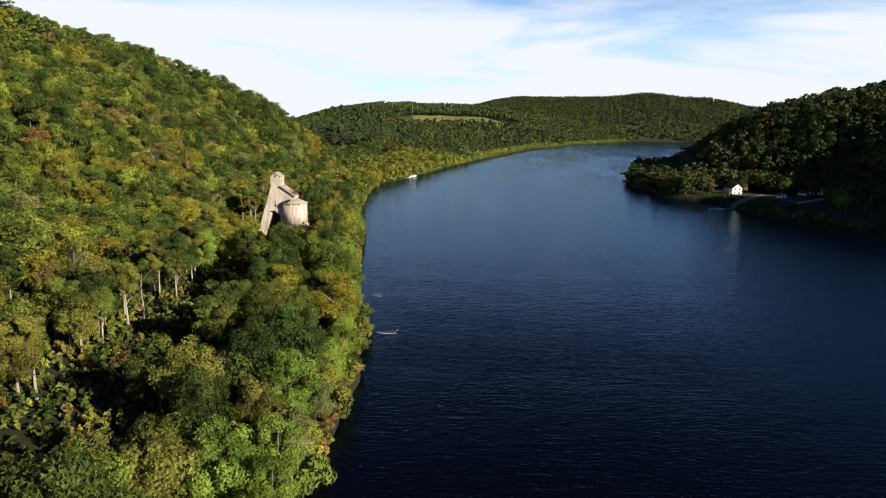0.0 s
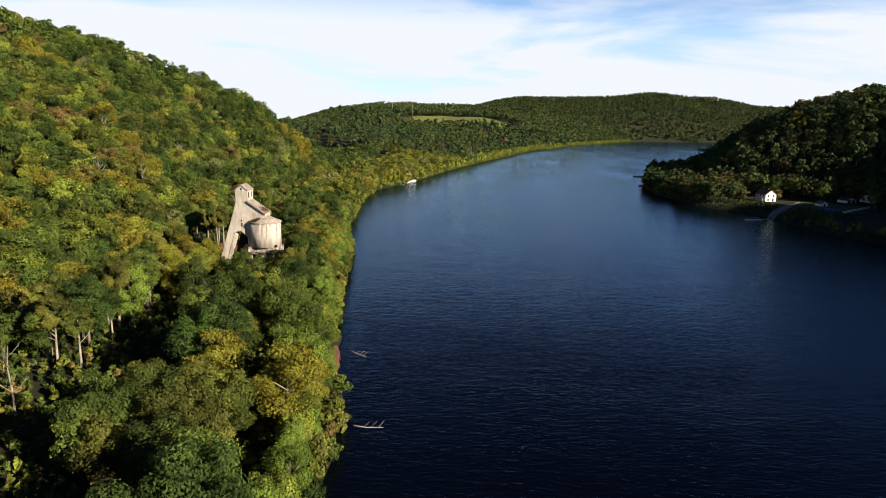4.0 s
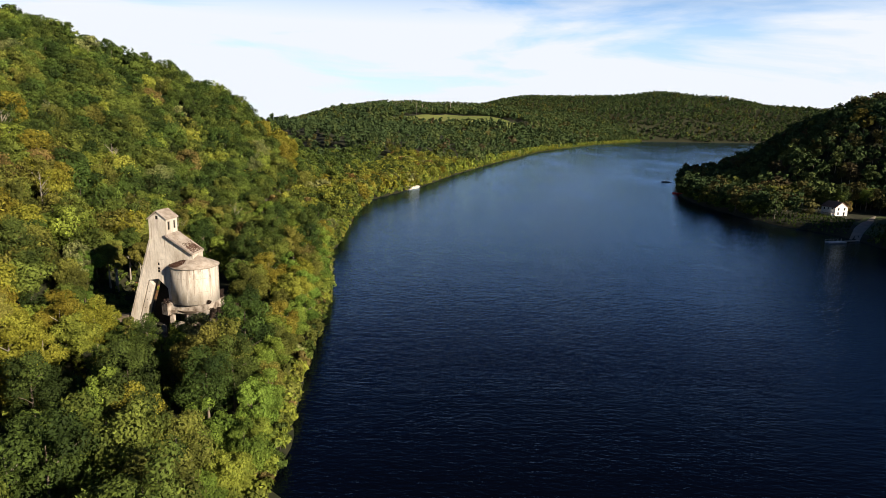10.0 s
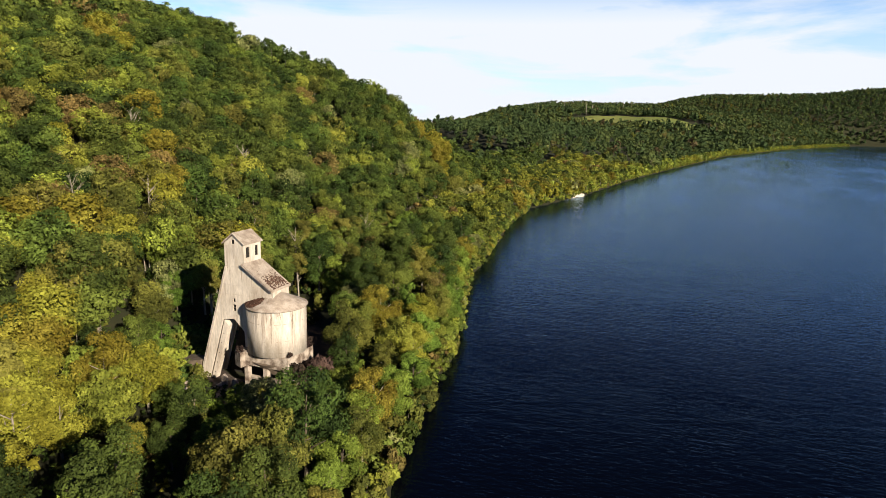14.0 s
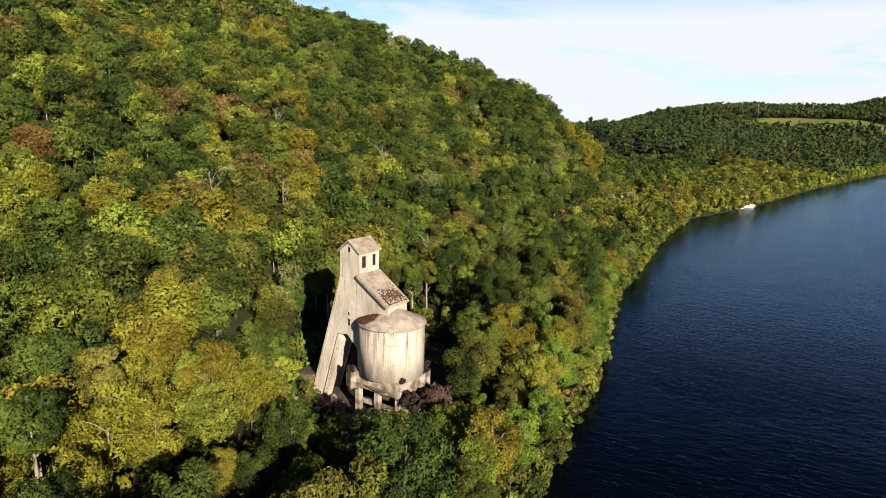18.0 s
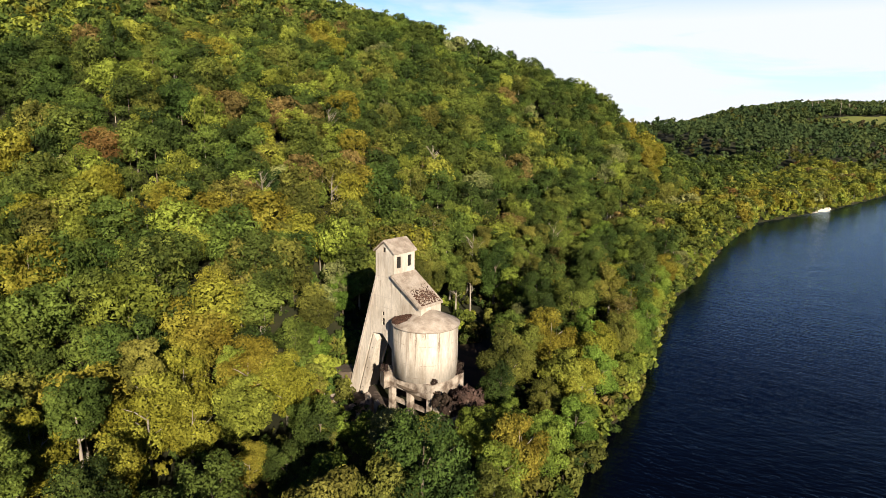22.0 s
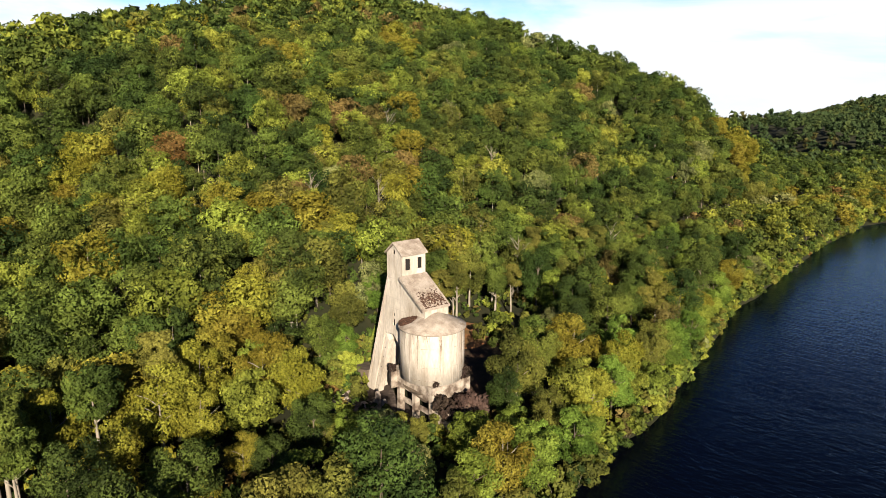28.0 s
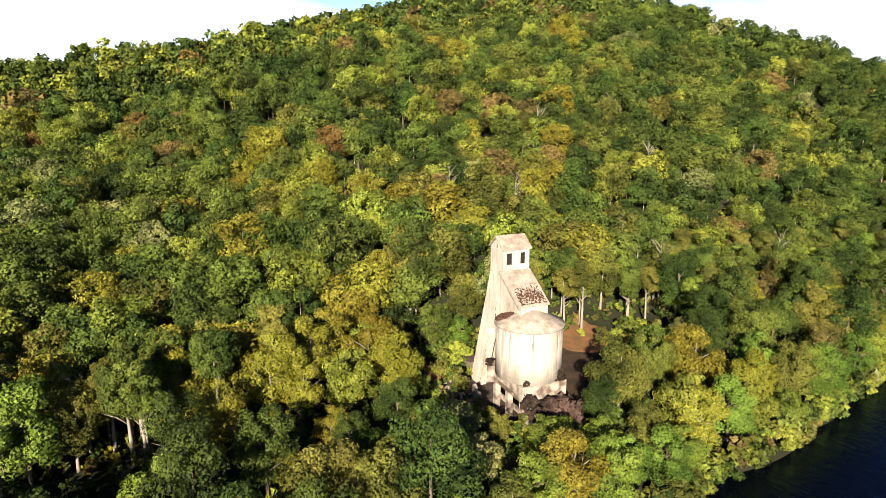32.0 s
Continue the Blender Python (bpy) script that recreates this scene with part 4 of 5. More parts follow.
X, Y = X[rest_near], Y[rest_near]
X2, Y2 = scatter(-330, 0, -190, 480, 7.5, 7)
foot = np.interp(Y2, FOOT_Y, FOOT_X)
keep = (X2 < foot - 4) & ~clear(X2, Y2) & (X2 > foot - 175)
near_hill = keep & (X2 > foot - 85) & (Y2 > -90) & (Y2 < 190)
XA, YA = X2[near_hill], Y2[near_hill]
r = np.random.default_rng(21)
HT, ST, q = r.uniform(9.5, 15, len(X)), mix_species(X, Y, (0.3, 0.3, 0.1, 0.16, 0.08, 0.01, 0.03, 0.02), 41), ~hollow(X, Y)
wood_of_trees("terrace_woods", X[q], Y[q], HT[q], ST[q], "mixed trees on the flat terrace below the slope", 42)
HA = r.uniform(9.5, 17.5, len(XA))
SA = mix_species(XA, YA, hill_mix(YA), 4)
for lo, hi, words in ((-200, 20, "golden and green autumn woods on the lower slope"), (20, 95, "mixed autumn woods on the slope behind the tower"), (95, 300, "dark green woods on the slope upstream of the tower")):
    q = (YA >= lo) & (YA < hi)
    wood_of_trees("hillside_woods", XA[q], YA[q], HA[q], SA[q], words, 202 + lo)
m = keep & ~near_hill
XB, YB = X2[m], Y2[m]
HB = r.uniform(9.5, 18, len(XB))
SB = mix_species(XB, YB, hill_mix(YB), 5)
rise = np.interp(YB, FOOT_Y, FOOT_X) - XB
near = np.zeros(len(XB), bool)
for y0, y1, p0, p1, words in ((-100, 0, 80, 150, "yellow and green woods high on the slope"), (0, 70, 80, 150, "green woods high on the hill behind the tower"),
                              (70, 135, 80, 150, "dark green woods high on the hill"), (135, 200, 60, 150, "green woods on the upstream flank"),
                              (200, 290, 0, 95, "dark woods on the end of the hill"), (-190, -100, 0, 70, "mixed woods on the slope downstream")):
    q = (YB >= y0) & (YB < y1) & (rise >= p0) & (rise < p1) & ~near
    near |= q
    wood_of_trees("upper_woods", XB[q], YB[q], HB[q], SB[q], words, 500 + y0)
wood("hillside_woods", XB[~near], YB[~near], HB[~near], 1, SB[~near], "green and yellow woods on the steep hill", seed=3)
X3, Y3 = scatter(-620, 0, -480, 640, 9.5, 8)
foot = np.interp(Y3, FOOT_Y, FOOT_X)
gap = left_gap(X3, Y3)
m = (gap > 1) & (X3 > foot - 360) & (Y3 > -330) & ~clear(X3, Y3) & ~((X3 > foot - 172) & (Y3 > -190) & (Y3 < 480) & (X3 < foot)) & ~((Y3 < 150) & (X3 > foot))
m = m & ~((X3 > foot - 2) & (Y3 < 640))
X3, Y3, foot = X3[m], Y3[m], foot[m]
crest = X3 > foot - 250
wood("ridge_woods", X3[crest], Y3[crest], r.uniform(12, 18, crest.sum()), 2, mix_species(X3[crest], Y3[crest], hill_mix(Y3[crest]), 61), "tall trees along the crest of the hill", False, seed=62)
X3, Y3 = X3[~crest], Y3[~crest]
wood("ridge_woods", X3, Y3, r.uniform(12, 18, len(X3)), 3, mix_species(X3, Y3, W_HILL, 6), "woods over the back of the ridge", False, seed=4)
# the near bank upstream
X4, Y4 = scatter(-60, 60, 150, 640, 8.0, 9)
gap = left_gap(X4, Y4)
m = (gap > 0.5) & (X4 > np.interp(Y4, FOOT_Y, FOOT_X) - 2)
X4, Y4 = X4[m], Y4[m]
wood("riverside_woods", X4, Y4, r.uniform(8, 14, len(X4)), 1, mix_species(X4, Y4, (0.18, 0.28, 0.34, 0.08, 0.05, 0.01, 0.03, 0.03), 7),
     "riverside trees along the curving bank", seed=5)
# far bank
X5, Y5 = scatter(205, 640, -150, 900, 9.5, 10)
gap = right_gap(X5, Y5)
m = (gap > 1.5) & ~clear(X5, Y5) & ((Y5 > 60) | (gap > 25)) & (X5 < 89 + 0.62 * (Y5 + 247) + 130)
X5, Y5 = X5[m], Y5[m]
gap = right_gap(X5, Y5)
near5 = (gap < 190) & (Y5 < 620) & (Y5 > 40)
# these leaf colours carry the shade of the far bank
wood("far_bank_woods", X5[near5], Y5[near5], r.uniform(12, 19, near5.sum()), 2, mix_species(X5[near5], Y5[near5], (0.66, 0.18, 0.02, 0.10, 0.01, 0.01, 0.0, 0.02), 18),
     "large shaded trees along the opposite shore", seed=16, leaf=HAZE_SHADE_LEAF)
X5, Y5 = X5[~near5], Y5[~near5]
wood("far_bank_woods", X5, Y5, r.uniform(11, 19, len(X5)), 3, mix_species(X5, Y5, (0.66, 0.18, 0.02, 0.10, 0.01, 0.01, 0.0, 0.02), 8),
     "dark shaded woods on the opposite bank", seed=6, leaf=HAZE_SHADE_LEAF)
X7, Y7 = scatter(205, 300, 55, 520, 4.2, 31)
gap = right_gap(X7, Y7)
m = (gap > -0.5) & (gap < np.where(Y7 < 172, 9, 13)) & ((Y7 < 178) | (Y7 > 250))
X7, Y7 = X7[m], Y7[m]
wood("bank_thicket", X7, Y7, np.where(Y7 < 200, r.uniform(2.5, 5.5, len(X7)), r.uniform(4, 10, len(X7))), 2, mix_species(X7, Y7, (0.4, 0.3, 0.05, 0.2, 0.02, 0, 0, 0.03), 33), "dark waterside thicket on the opposite bank", False, seed=34)
# brush added in dark leaf colours to stand in for the bank's shadow
XC, YC = scatter(205, 300, 172, 262, 2.4, 71)
gap = right_gap(XC, YC)
m = (gap > 0) & (gap < 44) & (np.abs((XC - 266) * 0.83 - (YC - 217) * 0.557) > 4.5) & (np.hypot(XC - 272, YC - 261) > 11)
XC, YC = XC[m], YC[m]
wood("bank_brush", XC, YC, r.uniform(0.6, 2.0, len(XC)), 4, mix_species(XC, YC, (0.8, 0.1, 0, 0.06, 0, 0, 0, 0.04), 72), "dark rough brush on the opposite bank, added to stand in for shadow", False, seed=73)
# distance
Y8 = np.arange(300.0, 2750.0, 3.2)
X8 = np.interp(Y8, LEFT_Y, LEFT_X) - r.uniform(0.3, 8, len(Y8))
wood("shoreline_trees", X8, Y8, r.uniform(7, 13, len(X8)), 3, mix_species(X8, Y8, (0.03, 0.14, 0.50, 0.06, 0.24, 0.01, 0.02, 0.0), 35, 90.0),
     "bright yellow-green trees lining the far shore", False, seed=36)
Y8 = np.arange(-20.0, 2750.0, 1.9)
X8 = np.interp(Y8, LEFT_Y, LEFT_X) + r.uniform(-1.2, 1.0, len(Y8)) - 1.2 * wobble(np.interp(Y8, LEFT_Y, LEFT_X), Y8, 9.0) * 0.5
wood("shore_brush", X8, Y8, r.uniform(2.5, 5.0, len(X8)), 3, mix_species(X8, Y8, (0.10, 0.30, 0.36, 0.10, 0.10, 0, 0.02, 0.02), 37, 60.0),
     "low bushes hanging over the water's edge", False, seed=38)
X6, Y6 = scatter(-1300, 2300, 480, 4200, 21.0, 12)
gap, right = left_gap(X6, Y6), right_gap(X6, Y6)
side = (X6 - 90) / (Y6 + 250)
m = (((gap > 3) & (lie(X6, Y6) > 1)) | ((right > 3) & (Y6 > 880)) | ((Y6 > 2900) & (lie(X6, Y6) > 0.5))) & ~clear(X6, Y6) & (side > -0.42) & (side < 0.60) & (lie(X6, Y6) > 0.3) & ((Y6 > 640) | (X6 > 60) | (X6 < -60))
X6, Y6 = X6[m], Y6[m]
far = np.hypot(X6 - 90, Y6 + 250)
# haze of distance is painted into these leaf colours
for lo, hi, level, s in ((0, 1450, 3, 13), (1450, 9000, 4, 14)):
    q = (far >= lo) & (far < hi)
    # dark leaves on the nearer ridge nose stand in for its shaded slope
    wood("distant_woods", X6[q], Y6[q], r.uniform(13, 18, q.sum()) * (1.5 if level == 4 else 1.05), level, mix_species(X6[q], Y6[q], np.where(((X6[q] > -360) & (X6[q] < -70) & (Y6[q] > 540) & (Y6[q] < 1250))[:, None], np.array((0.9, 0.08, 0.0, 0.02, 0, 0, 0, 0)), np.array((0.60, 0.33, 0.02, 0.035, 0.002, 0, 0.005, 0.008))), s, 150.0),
         "distant wooded hillsides along the river", False, seed=s, leaf=HAZE_SHADE_LEAF)


# ---- bare trees and trunks ----
bare = [bare_tree(40 + k, h) for k, h in enumerate((13.0, 15.0, 11.0, 14.0))]
for b in bare:
    tagged(b, "leafless grey tree with pale forked branches", "tree", "bare trees")
spots = [(-62, 58), (-65, 20), (-14, -84), (-22, -96), (-90, 62), (-72, 92), (-39, 77), (-29, 100), (-44, 60), (-36, 48), (-50, 110), (-58, 36), (-82, 30),
         (-8, -60), (6, -112), (22, -74), (-42, 90), (-31, 62), (-70, 128), (-100, 98), (-48, 24)]
for k, (x, y) in enumerate(spots):
    m = Matrix.Translation((x, y, ground_z(x, y) - 0.1)) @ Matrix.Rotation(k * 1.7, 4, "Z")
    if k < 4:
        bare[k].matrix_basis = m
    else:
        t = copy_thing(bare[k % 4], m)
        f = 0.8 + 0.4 * ((k * 37) % 10) / 10
        t.scale = (f, f, f)


# ---- the old yard beside the tower ----
def patch(name, cx, cy, rx, ry, mat, label, category, lift=0.06, step=1.5, turn=0.0, seed=1):
    """A thin irregular spread of material that follows the ground."""
    r = random.Random(seed)
    ph = [r.uniform(0, 6.28) for _ in range(4)]
    bm = bmesh.new()
    rings, sides = 7, 40
    c, s_ = math.cos(turn), math.sin(turn)
    prev = None
    for i in range(rings + 1):
        f = i / rings
        ring = []
        for k in range(sides):
            a = 2 * math.pi * k / sides
            w = f * (1 + 0.16 * math.sin(3 * a + ph[0]) + 0.10 * math.sin(5 * a + ph[1]) + 0.06 * math.sin(9 * a + ph[2]))
            u, v = rx * w * math.cos(a), ry * w * math.sin(a)
            x, y = cx + u * c - v * s_, cy + u * s_ + v * c
            ring.append(bm.verts.new((x, y, ground_z(x, y) + (lift if i < rings else -0.15))))
        if prev:
            for k in range(sides):
                bm.faces.new((prev[k], prev[(k + 1) % sides], ring[(k + 1) % sides], ring[k])).smooth = True
        else:
            bm.faces.new(ring)
        prev = ring
    bmesh.ops.recalc_face_normals(bm, faces=bm.faces)
    ob = part(name, bm, mat, None)
    return tagged(ob, label, category, kind="structure")


LITTER = material("leaf_litter", (0.30, 0.135, 0.055), (0.16, 0.10, 0.04), rough=1, scale=0.35, bump=0.8, bump_scale=3, detail=9)
ASH = material("cinder_ground", (0.06, 0.045, 0.038), (0.22, 0.175, 0.145), rough=1, scale=0.5, bump=0.8, bump_scale=3, detail=10, spread=(0.5, 0.68))
patch("leaf_litter", -19, 33, 10, 9, LITTER, "orange-brown leaf litter on bare ground", "ground", 0.12, seed=2)
# dark brown patch paints the shadow of tower and trees on the yard
YARD_SHADE = material("shade_brown_floor", (0.075, 0.042, 0.024), (0.035, 0.026, 0.014), rough=1, scale=0.5, bump=0.9, bump_scale=4, detail=10)
patch("yard_floor", -7, 22, 15, 13, YARD_SHADE, "dark brown old yard floor, shadow put into its colour", "ground", 0.07, seed=12)
patch("cinder_yard", -5, -4, 11, 8, ASH, "dark cinder ground strewn with pale rubble", "ground", 0.10, seed=3)
patch("bare_track", -26, 158, 16, 5, GRAVEL, "pale bare strip of old railway bed", "ground", 0.15, turn=1.75, seed=4)
patch("earth_bank", float(np.interp(-75, LEFT_Y, LEFT_X)) - 1.2, -75, 10, 2.6, RED_EARTH, "reddish bare earth at the water's edge", "bank", 0.3, turn=1.81, seed=5)


def chunk(rnd, size):
    bm = bmesh.new()
    bmesh.ops.create_icosphere(bm, subdivisions=1, radius=size)
    for v in bm.verts:
        v.co = Vector((v.co.x * rnd.uniform(0.6, 1.4), v.co.y * rnd.uniform(0.6, 1.4), v.co.z * rnd.uniform(0.4, 0.9)))
    return bm


rnd = random.Random(77)
blocks = []
for k in range(6):
    ob = part("concrete_block", chunk(rnd, rnd.uniform(0.35, 0.75)), RUBBLE, None)
    blocks.append(tagged(ob, "broken pale concrete lump on the cinder yard", "rubble", "rubble round the tower"))
for k in range(46):
    x, y = (rnd.uniform(-14, 1), rnd.uniform(-11, -1.5)) if k < 34 else (rnd.uniform(9.5, 14), rnd.uniform(-3, 5))
    m = Matrix.Translation((x, y, ground_z(x, y) + 0.15)) @ Matrix.Rotation(rnd.uniform(0, 6.28), 4, "Z")
    if k < 6:
        blocks[k].matrix_basis = m
    else:
        b = copy_thing(blocks[k % 6], m)
        f = rnd.uniform(0.4, 1.3)
        b.scale = (f, f, f * rnd.uniform(0.6, 1.2))
for x, y, h in ((-2.5, -3.2, 3.2), (0.2, -3.8, 3.0)):
    z = ground_z(x, y)
    ob = part("concrete_stub", prism([(x - 0.55, z - 0.3), (x + 0.55, z - 0.3), (x + 0.5, z + h * 0.85), (x - 0.1, z + h), (x - 0.5, z + h * 0.9)], y - 0.25, y + 0.25), RUBBLE, None)
    tagged(ob, "pale broken concrete wall stub standing by the tower", "wall stub", "wall stubs")


def ruin():
    t = thing("ruined_shed", "low roofless brick and concrete ruin beside the tower", "ruin")
    z = ground_z(-13, 2) - 0.3
    part("wall", prism([(-16.5, z), (-10.9, z), (-10.9, 5.7), (-13.5, 5.5), (-16.5, 4.6)], 0.4, 0.8), CONCRETE_DARK, t, "low broken wall")
    part("wall", prism([(0.8, z), (4.4, z), (4.4, 4.2), (0.8, 4.6)], -16.5, -16.1, "x"), CONCRETE_DARK, t)
    part("roof_slab", prism([(-16.8, 4.55), (-10.9, 5.75), (-10.9, 6.0), (-16.8, 4.8)], 0.2, 4.8), CONCRETE_DARK, t, "tilted dark roof slab")
    return t


def bin_wall():
    t = thing("bin_wall", "broken pale bin wall overgrown beside the silo", "ruin")
    z = ground_z(11, 1) - 0.3
    part("wall", prism([(9.75, z), (13.4, z), (13.4, 5.4), (12.9, 7.4), (12.2, 6.6), (11.4, 8.3), (10.5, 7.2), (9.75, 8.0)], -1.2, -0.75), CONCRETE_OLD, t, "jagged front wall")
    part("wall", prism([(-0.75, z), (5.4, z), (5.4, 5.9), (3.4, 7.6), (2.2, 6.4), (-0.75, 5.4)], 12.95, 13.4, "x"), CONCRETE_OLD, t, "jagged end wall")
    return t


ruin()
bin_wall()


def shrub(seed, r, mat):
    g = np.random.default_rng(seed)
    t = new("shrub")
    p, d = crown_points(g, 800, r * 1.5, r, 0.0, 16)
    part_mesh("foliage", leaves_mesh("foliage", leaf_sprays(g, p, d, 0.26), mat), t)
    for k in range(3):
        a = k * 2.1
        bm = bmesh.new()
        tube(bm, [(0, 0, -0.3), (r * 0.3 * math.cos(a), r * 0.3 * math.sin(a), r * 0.5), (r * 0.6 * math.cos(a), r * 0.6 * math.sin(a), r * 1.0)], [0.05, 0.035, 0.01], 4)
        part("stem", bm, BARK, t)
    return t


shrubs = [shrub(60 + k, r, LEAF[c]) for k, (r, c) in enumerate(((1.7, "mid"), (1.4, "lime"), (1.5, "brown"), (1.9, "olive"), (1.2, "rust"), (1.6, "dark")))]
words = ("green bramble shrub", "lime green low shrub", "brown dying shrub", "olive green tangled shrub", "rust red small shrub", "dark green shrub")
for k, b in enumerate(shrubs):
    tagged(b, words[k] + " growing on the river terrace", "shrub", "shrubs on the terrace")
places = []
y = -240.0
while y < 290:
    places.append((float(np.interp(y, LEFT_Y, LEFT_X)) - rnd.uniform(-0.9, 1.2) - (0.9 if -66 < y < 5 else 0), y))
    y += rnd.uniform(1.9, 3.1)
places += [(12.2, -2.4), (13.8, 1.0), (8.5, -4.5), (6.0, -5.0), (3.2, -5.2), (15.0, -4.5), (10.2, -5.6), (-13, -6), (-15, -2), (11.2, -3.0), (14.2, -1.2), (12.0, 3.8), (10.9, 2.2), (-12, -3), (-9, -5)]
for k in range(60):
    places.append((rnd.uniform(-27, -12), rnd.uniform(-6, 14)))
    places.append((rnd.uniform(-16, 15), rnd.uniform(-14, 14)) if k < 40 else (rnd.uniform(-28, -8), rnd.uniform(30, 52)))
first = True
for k, (x, y) in enumerate(places):
    if -84 < y < -66:
        continue
    if -11 < x < 10 and -2.5 < y < 6.5:
        continue
    if abs(x + 5) < 8 and -8 < y < -1 and k % 3:
        continue
    i = k if k < 6 else rnd.choices(range(6), (3, 4, 1, 2.5, 0.7, 2))[0]
    m = Matrix.Translation((x, y, ground_z(x, y) - 0.05)) @ Matrix.Rotation(rnd.uniform(0, 6.28), 4, "Z")
    f = rnd.uniform(0.9, 1.8) if abs(x - float(np.interp(y, LEFT_Y, LEFT_X))) < 3 else rnd.uniform(0.7, 1.5)
    if k < 6:
        shrubs[k].matrix_basis = m
    else:
        b = copy_thing(shrubs[i], m)
        b.scale = (f, f, f * rnd.uniform(0.8, 1.2))


WITHER = leafy("leaf_withered", (0.062, 0.042, 0.034), (0.085, 0.056, 0.044))
dry = shrub(71, 1.5, WITHER)
for k, (x, y, z, f) in enumerate(((11.4, 1.8, 2.3, 2.5), (9.3, 4.6, 10.0, 0.7), (9.2, 5.7, 10.0, 0.85), (8.0, 6.0, 10.0, 0.6), (9.4, -0.7, 10.0, 0.4), (11.2, 4.8, 2.3, 2.6), (13.2, 2.4, 6.2, 1.5), (12.9, -1.0, 6.2, 1.1), (11.4, -1.0, 7.4, 0.85), (10.3, -1.0, 6.9, 1.0), (0.0, -2.0, 10.0, 0.55))):
    m = Matrix.Translation((x, y, z)) @ Matrix.Rotation(k * 1.3, 4, "Z")
    b = copy_thing(dry, m) if k else dry
    b.matrix_basis = m
    b.scale = (f, f, f)
    tagged(b, "dark brown withered shrub rooted on broken concrete", "shrub", "shrubs on the ruin")


# ---- the opposite bank ----
def gable_house(name, label, x, y, turn, w, d, eave, peak, wall, roof, windows, porch=False):
    z = ground_z(x, y) - 0.3
    t = thing(name, label, "house", (x, y, z), turn=turn)
    part("wall", prism([(-w / 2, 0), (w / 2, 0), (w / 2, eave), (0, peak), (-w / 2, eave)], -d / 2, d / 2), wall, t)
    for sx in (-1, 1):
        e = (sx * (w / 2 + 0.4), eave - 0.35)
        part("roof", prism([(0, peak + 0.05), e, (e[0], e[1] + 0.25), (0, peak + 0.32)], -d / 2 - 0.4, d / 2 + 0.4), roof, t, "shingled roof slope")
    for (face, a, z0, ww, hh) in windows:
        if face == "f":
            win = part("window", box((a - ww / 2, -d / 2 - 0.06, z0), (a + ww / 2, -d / 2 + 0.1, z0 + hh)), GLASS, t, "dark window")
            part("frame", box((a - ww / 2 - 0.1, -d / 2 - 0.04, z0 - 0.12), (a + ww / 2 + 0.1, -d / 2 + 0.05, z0)), WHITE_WALL, win)
        else:
            win = part("window", box((-w / 2 - 0.06, a - ww / 2, z0), (-w / 2 + 0.1, a + ww / 2, z0 + hh)), GLASS, t, "dark window")
            part("frame", box((-w / 2 - 0.04, a - ww / 2 - 0.1, z0 - 0.12), (-w / 2 + 0.05, a + ww / 2 + 0.1, z0)), WHITE_WALL, win)
    part("chimney", box((w * 0.15, -0.4, peak - 1.2), (w * 0.15 + 0.7, 0.4, peak + 0.9), 0.03), CONCRETE_DARK, t)
    if porch:
        part("deck", box((-w / 2 - 2.2, -d / 2, 1.6), (-w / 2, d / 2, 1.8)), WOOD, t)
        for k in range(5):
            yy = -d / 2 + 0.15 + k * (d - 0.3) / 4
            part("porch_post", box((-w / 2 - 2.15, yy - 0.08, 0), (-w / 2 - 2.0, yy + 0.08, 4.2)), WHITE_WALL, t)
        part("rail", box((-w / 2 - 2.18, -d / 2, 2.6), (-w / 2 - 2.1, d / 2, 2.7)), WHITE_WALL, t)
    return t


gable_house("house", "white two storey gabled house with brown roof and porch", 272, 261, 16, 8.5, 10.5, 5.4, 8.2, WHITE_WALL, BROWN_ROOF,
            [("f", -2, 3.6, 1, 1.4), ("f", 2, 3.6, 1, 1.4), ("f", -2, 1.0, 1, 1.5), ("f", 1.8, 0.4, 1.1, 2.1), ("s", -3, 3.5, 1, 1.4), ("s", 0, 3.5, 1, 1.4), ("s", 3, 3.5, 1, 1.4)], True)
gable_house("house", "white gabled house with tall front and grey roof", 341, 256, 24, 9.5, 11, 5.2, 8.6, WHITE_WALL, GREY_ROOF,
            [("f", -2.4, 1.0, 1.2, 1.4), ("f", 1.2, 0.3, 1.1, 2.1), ("f", -2.2, 4.0, 1.1, 1.3), ("f", 2.2, 4.0, 1.1, 1.3), ("s", -2.5, 1.2, 1.2, 1.3), ("s", 2.5, 1.2, 1.2, 1.3)])
gable_house("garage", "low garage with blue-grey roof beside a white house", 328, 263, 24, 9, 7, 2.5, 3.9, WHITE_WALL, SLATE, [("f", -2, 0.2, 2.4, 2.1), ("f", 2, 0.2, 2.4, 2.1)])
gable_house("shed", "small white gabled shed on the lawn", 298, 236, 10, 5, 6, 2.3, 3.6, WHITE_WALL, GREY_ROOF, [("f", 0, 0.2, 1, 1.9)])
gable_house("house", "distant white house on the wooded slope", -42, 1297, 0, 12, 10, 7, 11, WHITE_WALL, GREY_ROOF, [("f", -3, 3, 1.5, 2), ("f", 3, 3, 1.5, 2)])
gable_house("boathouse", "small white boathouse by the upstream shore", 0, 530, 30, 8, 10, 3.4, 5.4, WHITE_WALL, GREY_ROOF, [("f", 0, 0.3, 2.4, 2.6)])
patch("lawn", 291, 222, 52, 26, LAWN, "mown lawn of the riverside plots", "lawn", 0.1, turn=0.85, seed=6)
patch("gravel_lane", 266, 217, 46, 3.0, GRAVEL, "pale gravel lane down to the boat ramp", "lane", 0.22, turn=0.98, seed=7)
patch("stone_beach", -3, 374, 14, 5.0, SAND, "pile of pale stone on the shore", "beach", 1.2, turn=1.1, seed=8)
